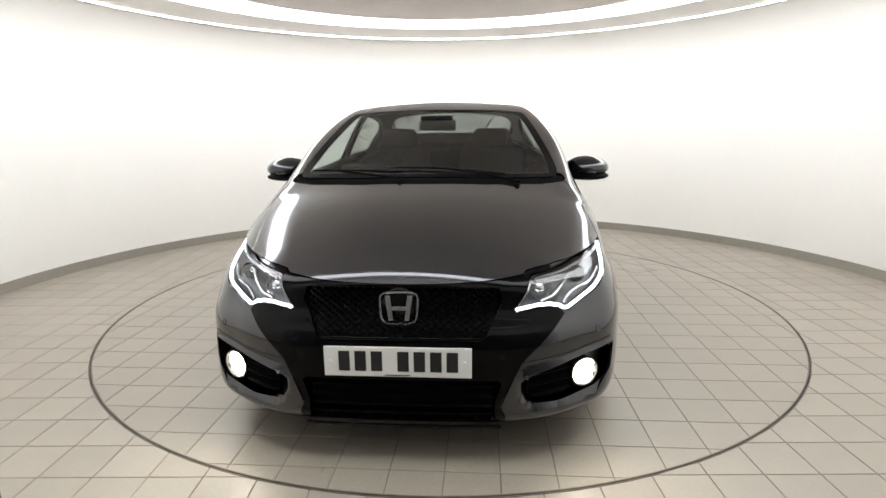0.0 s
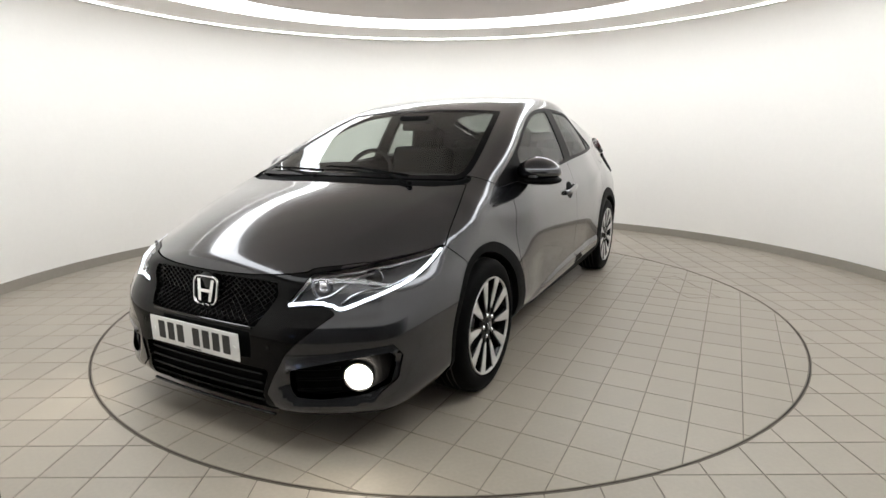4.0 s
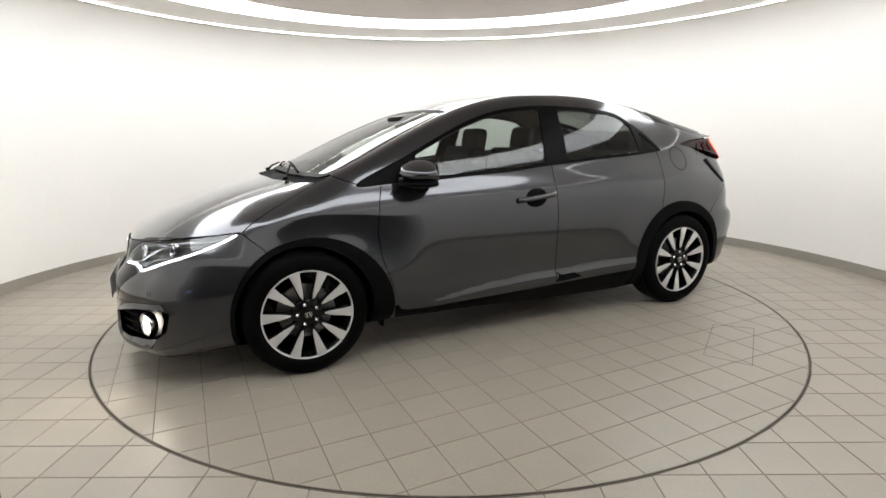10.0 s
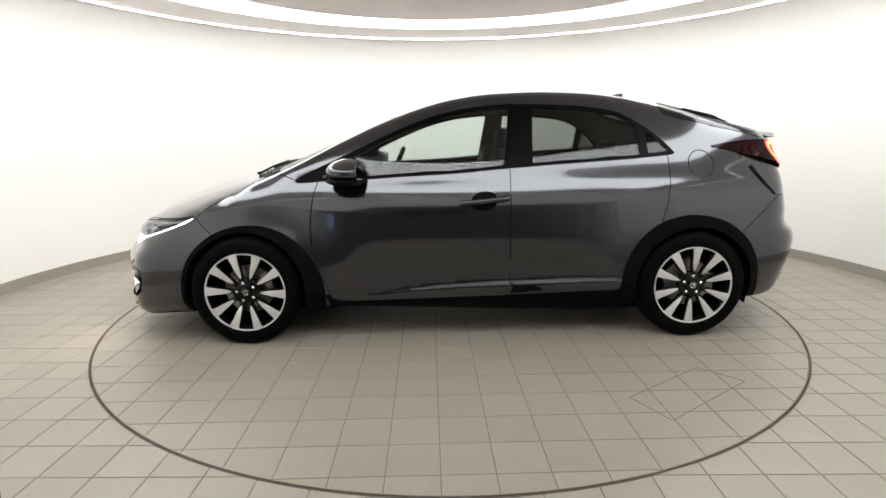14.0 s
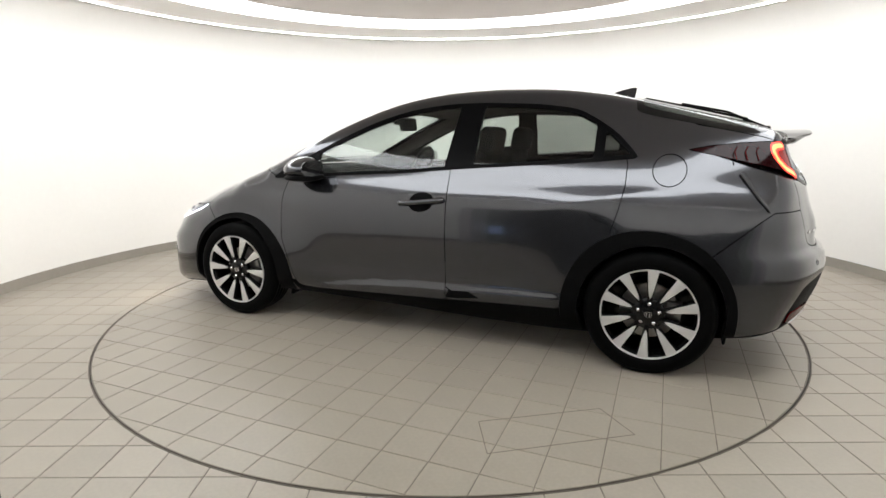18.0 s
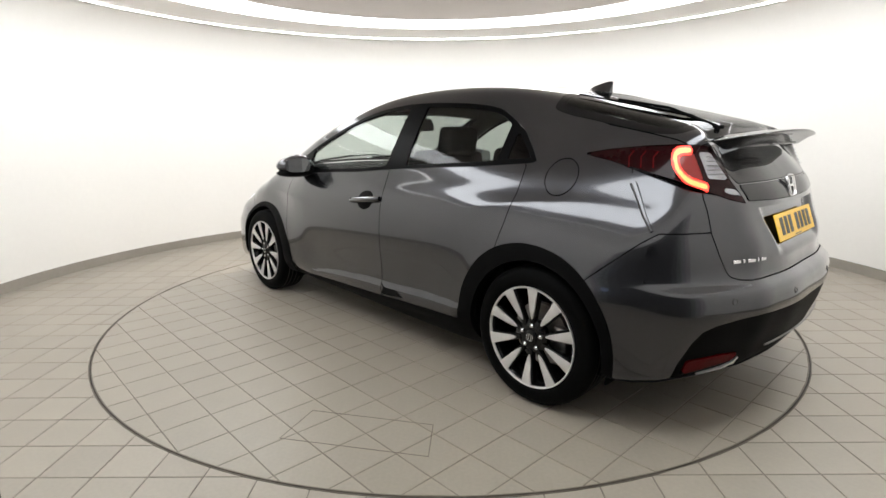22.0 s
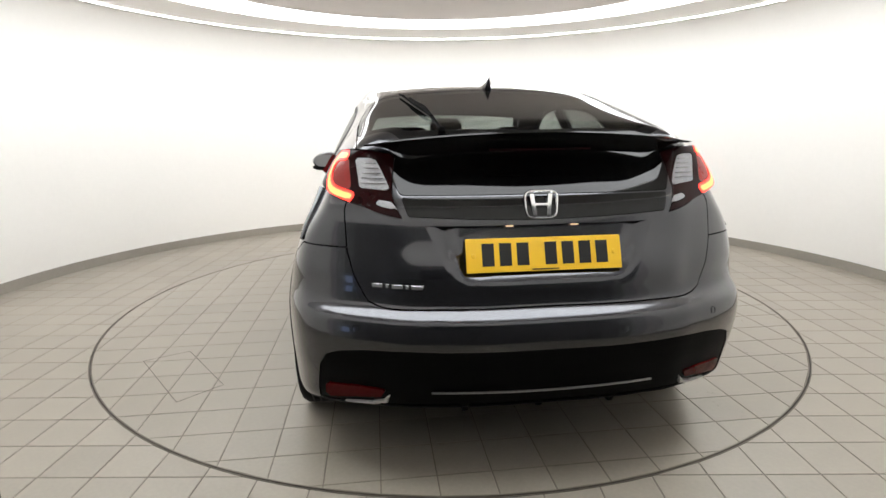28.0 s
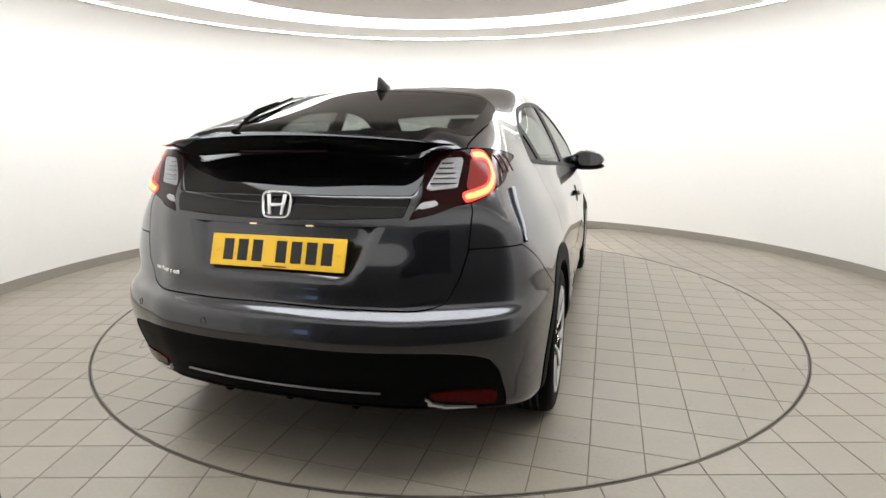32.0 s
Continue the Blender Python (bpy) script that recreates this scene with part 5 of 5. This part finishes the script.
# spoiler over the tail
bm = bmesh.new()
rows = []
for k in range(33):
    y = -0.575 + 1.15 * k / 32
    e = abs(y) / 0.575
    lead = -1.86 - 0.01 * (1 - e * e) + 0.06 * max(0, e - 0.8)
    q = float(step(0.66, 1.0, np.array(e)))
    trail = -2.02 + 0.085 * e ** 2 + 0.055 * q
    zl = float(top_z(np.array([lead]), np.array([y]))[0]) - 0.014 - 0.008 * q
    zt = (1.200 - 0.036 * e * e) * (1 - q) + zl * q
    ring = []
    for u, dz in ((0.0, 0.0), (0.25, 0.001), (0.5, 0.0015), (0.8, 0.001), (0.97, 0.0), (1.0, -0.005), (0.96, -0.010), (0.75, -0.020), (0.4, -0.05), (0.0, -0.06)):
        ring.append(bm.verts.new((lead + (trail - lead) * u, y, zl + (zt - zl) * u + dz * (1 - 0.9 * q))))
    rows.append(ring)
for a, b in zip(rows, rows[1:]):
    for j in range(len(a)):
        bm.faces.new((a[j], b[j], b[(j + 1) % len(a)], a[(j + 1) % len(a)]))
bm.faces.new(rows[0])
bm.faces.new(rows[-1][::-1])
spoiler = part("spoiler", bm, BLACK_GLOSS, car, "gloss black tailgate spoiler")
part("brake_light", box(0.006, 0.34, 0.010, 0.002, 1), RED_DARK, spoiler, "slim high brake light", Matrix.Translation((-1.955, 0, 1.142)))

# shark fin aerial
bm = bmesh.new()
rows = []
for u in np.linspace(0, 1, 9):
    x = -0.985 - 0.135 * u
    zb = float(top_z(np.array([x]), np.array([0.0]))[0]) - 0.004
    hgt = 0.066 * u ** 0.75 * (1.0 if u < 0.95 else 0.9)
    wid = 0.030 * (0.35 + 0.65 * math.sin(math.pi * min(1, 0.15 + 0.7 * u)))
    lean = -0.010 * u
    rows.append([bm.verts.new((x + lean * f, w * wid, zb + hgt * f)) for w, f in ((-1, 0), (-0.55, 0.35), (-0.18, 0.8), (0.0, 1.0), (0.18, 0.8), (0.55, 0.35), (1, 0))])
for a, b in zip(rows, rows[1:]):
    for j in range(6):
        bm.faces.new((a[j], b[j], b[j + 1], a[j + 1]))
bm.faces.new(rows[-1])
bm.faces.new(rows[0][::-1])
part("roof_aerial", bm, PAINT, car, "grey shark fin aerial")


def wiper(path, blade, nm):
    arm = part(nm, tube([tuple(p) for p in path], 0.008, 8, 0.6), BLACK_TRIM, car, "black wiper arm with its blade")
    part("wiper_blade", tube([tuple(p) for p in blade], 0.007, 6, 0.6), RUBBER, arm, "black wiper blade")
    part("wiper_cap", lathe([(0.013, -0.004), (0.013, 0.008), (0.008, 0.012), (0.0, 0.013)], 16), BLACK_TRIM, arm, "", Matrix.Translation(path[0]) @ Matrix.Rotation(math.pi / 2, 4, "X"))
    return arm


def above(x, y, h):
    return at_top(x, y)[0] + Vector((0.1, 0, 0.2)).normalized() * h


# front wipers lie along the foot of the screen, from the far side of each
wiper([above(1.29, 0.46, 0.010), above(1.24, 0.3, 0.018), above(1.19, 0.10, 0.018)], [above(1.21, 0.40, 0.010), above(1.18, 0.1, 0.010), above(1.16, -0.16, 0.010)], "wiper")
wiper([above(1.30, -0.12, 0.010), above(1.24, -0.3, 0.018), above(1.17, -0.46, 0.018)], [above(1.22, -0.13, 0.010), above(1.17, -0.36, 0.010), above(1.11, -0.60, 0.010)], "wiper")
wiper([at_top(-1.80, 0.305)[0] + Vector((0, 0, 0.012)), at_top(-1.6, 0.345)[0] + Vector((0, 0, 0.022)), at_top(-1.38, 0.385)[0] + Vector((0, 0, 0.018))],
      [at_top(-1.70, 0.328)[0] + Vector((0, 0, 0.009)), at_top(-1.45, 0.375)[0] + Vector((0, 0, 0.009)), at_top(-1.20, 0.42)[0] + Vector((0, 0, 0.009))], "rear_wiper")

# underside of the tail
# a grey bar takes the place of the highlight along the valance's edge
part("valance_highlight", tube([(-2.102 + 0.03 * (y / 0.38) ** 2, y, 0.362) for y in np.linspace(-0.38, 0.38, 21)], 0.004, 8), DISC, car, "thin grey metal strip standing for the highlight along the rear valance's edge")
for y in (-0.26, 0.0, 0.26):
    part("diffuser_fin", prism([(-2.05, 0.31), (-1.75, 0.25), (-1.75, 0.225), (-2.02, 0.262)], 0.02, 0.003), BLACK_TRIM, car, "black diffuser fin", Matrix.Translation((0, y - 0.01, 0)))

# ---- cabin ----
cab = part("cabin_floor", box(2.9, 1.4, 0.06, 0.01, 1, (-0.25, 0, 0.33)), CABIN, car, "dark cabin floor")
bm = prism([(1.12, 0.55), (1.14, 0.945), (0.98, 0.985), (0.78, 0.975), (0.66, 0.93), (0.64, 0.85), (0.72, 0.55)], 1.36, 0.02)
part("dashboard", bm, CABIN, car, "dark grey dashboard", Matrix.Translation((0, -0.68, 0)))
part("instrument_hood", box(0.22, 0.36, 0.07, 0.025, 3), CABIN, car, "dark instrument hood", Matrix.Translation((0.72, -0.36, 0.985)))
ringp = [(0.0, 0.178 * math.cos(a), 0.178 * math.sin(a)) for a in np.linspace(0, 2 * math.pi, 41)]
sw = part("steering_wheel", tube(ringp, 0.015, 8), CABIN, car, "black three-spoke steering wheel", Matrix.Translation((0.50, -0.36, 0.925)) @ Matrix.Rotation(radians(-24), 4, "Y"))
part("steering_hub", box(0.05, 0.13, 0.10, 0.02, 2), CABIN, sw)
for a in (0, 180, 270):
    part("steering_spoke", box(0.018, 0.13, 0.03, 0.005, 1, (0, 0.105, 0)), CABIN, sw, "", Matrix.Rotation(radians(a), 4, "X"))


def seat(x, y, w, back_h, name):
    st = part(name, box(0.50, w, 0.15, 0.05, 3), SEAT, car, "black fabric seat", Matrix.Translation((x + 0.12, y, 0.52)))
    part("backrest", box(0.15, w, back_h, 0.055, 3), SEAT, st, "", Matrix.Translation((-0.27, 0, 0.05 + back_h / 2)) @ Matrix.Rotation(radians(-14), 4, "Y"))
    return st


for y in (0.36, -0.36):
    st = seat(-0.05, y, 0.50, 0.53, "front_seat")
    part("headrest", box(0.10, 0.27, 0.17, 0.045, 3), SEAT, st, "", Matrix.Translation((-0.40, 0, 0.63)) @ Matrix.Rotation(radians(-10), 4, "Y"))
    for yy in (-0.05, 0.05):
        part("headrest_post", tube([(-0.365, yy, 0.52), (-0.39, yy, 0.62)], 0.006, 6), CABIN, st)
bench = seat(-0.86, 0.0, 1.26, 0.50, "rear_bench")
for y in (0.40, 0.0, -0.40):
    part("headrest", box(0.09, 0.25, 0.13, 0.04, 3), SEAT, bench, "", Matrix.Translation((-0.43, y, 0.55)))
part("parcel_shelf", box(0.50, 1.15, 0.03, 0.008, 1), CABIN, car, "dark parcel shelf", Matrix.Translation((-1.55, 0, 0.985)))
mir = part("rear_view_mirror", box(0.03, 0.24, 0.065, 0.014, 2), CABIN, car, "dark rear-view mirror", Matrix.Translation((0.42, 0.0, 1.248)))
part("mirror_pod", box(0.10, 0.20, 0.05, 0.018, 2), CABIN, mir, "", Matrix.Translation((0.028, 0, 0.035)))
part("mirror_stem", tube([(0.0, 0, 0), (0.03, 0, 0.04)], 0.010, 6), CABIN, mir)
for s in (1, -1):
    part("door_card", box(1.75, 0.05, 0.48, 0.02, 2), CABIN, car, "dark door lining", Matrix.Translation((-0.18, 0.755 * s, 0.70)))


lay_tiles(floor, TILE, -0.68, -2.127, 0.0042, False, 2.2515, 4.6, "floor_tile", lambda x, y: abs(y + 1.2) + 0.4 * abs(x))
lay_tiles(table, TILE_T, 0.0995, 0.12, 0.0040, True, TABLE_R - 0.0035, 2.4, "turntable_tile", lambda x, y: math.hypot(x + 0.3, y - 1.6))

# a scratched frame on the turntable's tiles
MARK = [(-0.783, 1.58), (-0.888, 1.79), (-1.40, 1.444), (-1.245, 1.279)]
for (ax, ay), (bx, by) in zip(MARK, MARK[1:] + MARK[:1]):
    ln = math.hypot(bx - ax, by - ay)
    part("scratch", box(ln, 0.0035, 0.0008, 0, 1), GROUT, table, "dark scratched line", pose((ax + bx) / 2, (ay + by) / 2, 0.0004, 0, 0, math.degrees(math.atan2(by - ay, bx - ax))), smooth=False)


def motions():
    car_at = Matrix.Translation(CAR_ON_TABLE)
    times = [2.0 * k for k in range(17)]
    walk(table, [(t, table_pose(t)) for t in times])
    walk(car, [(t, table_pose(t) @ car_at) for t in times])


motions()
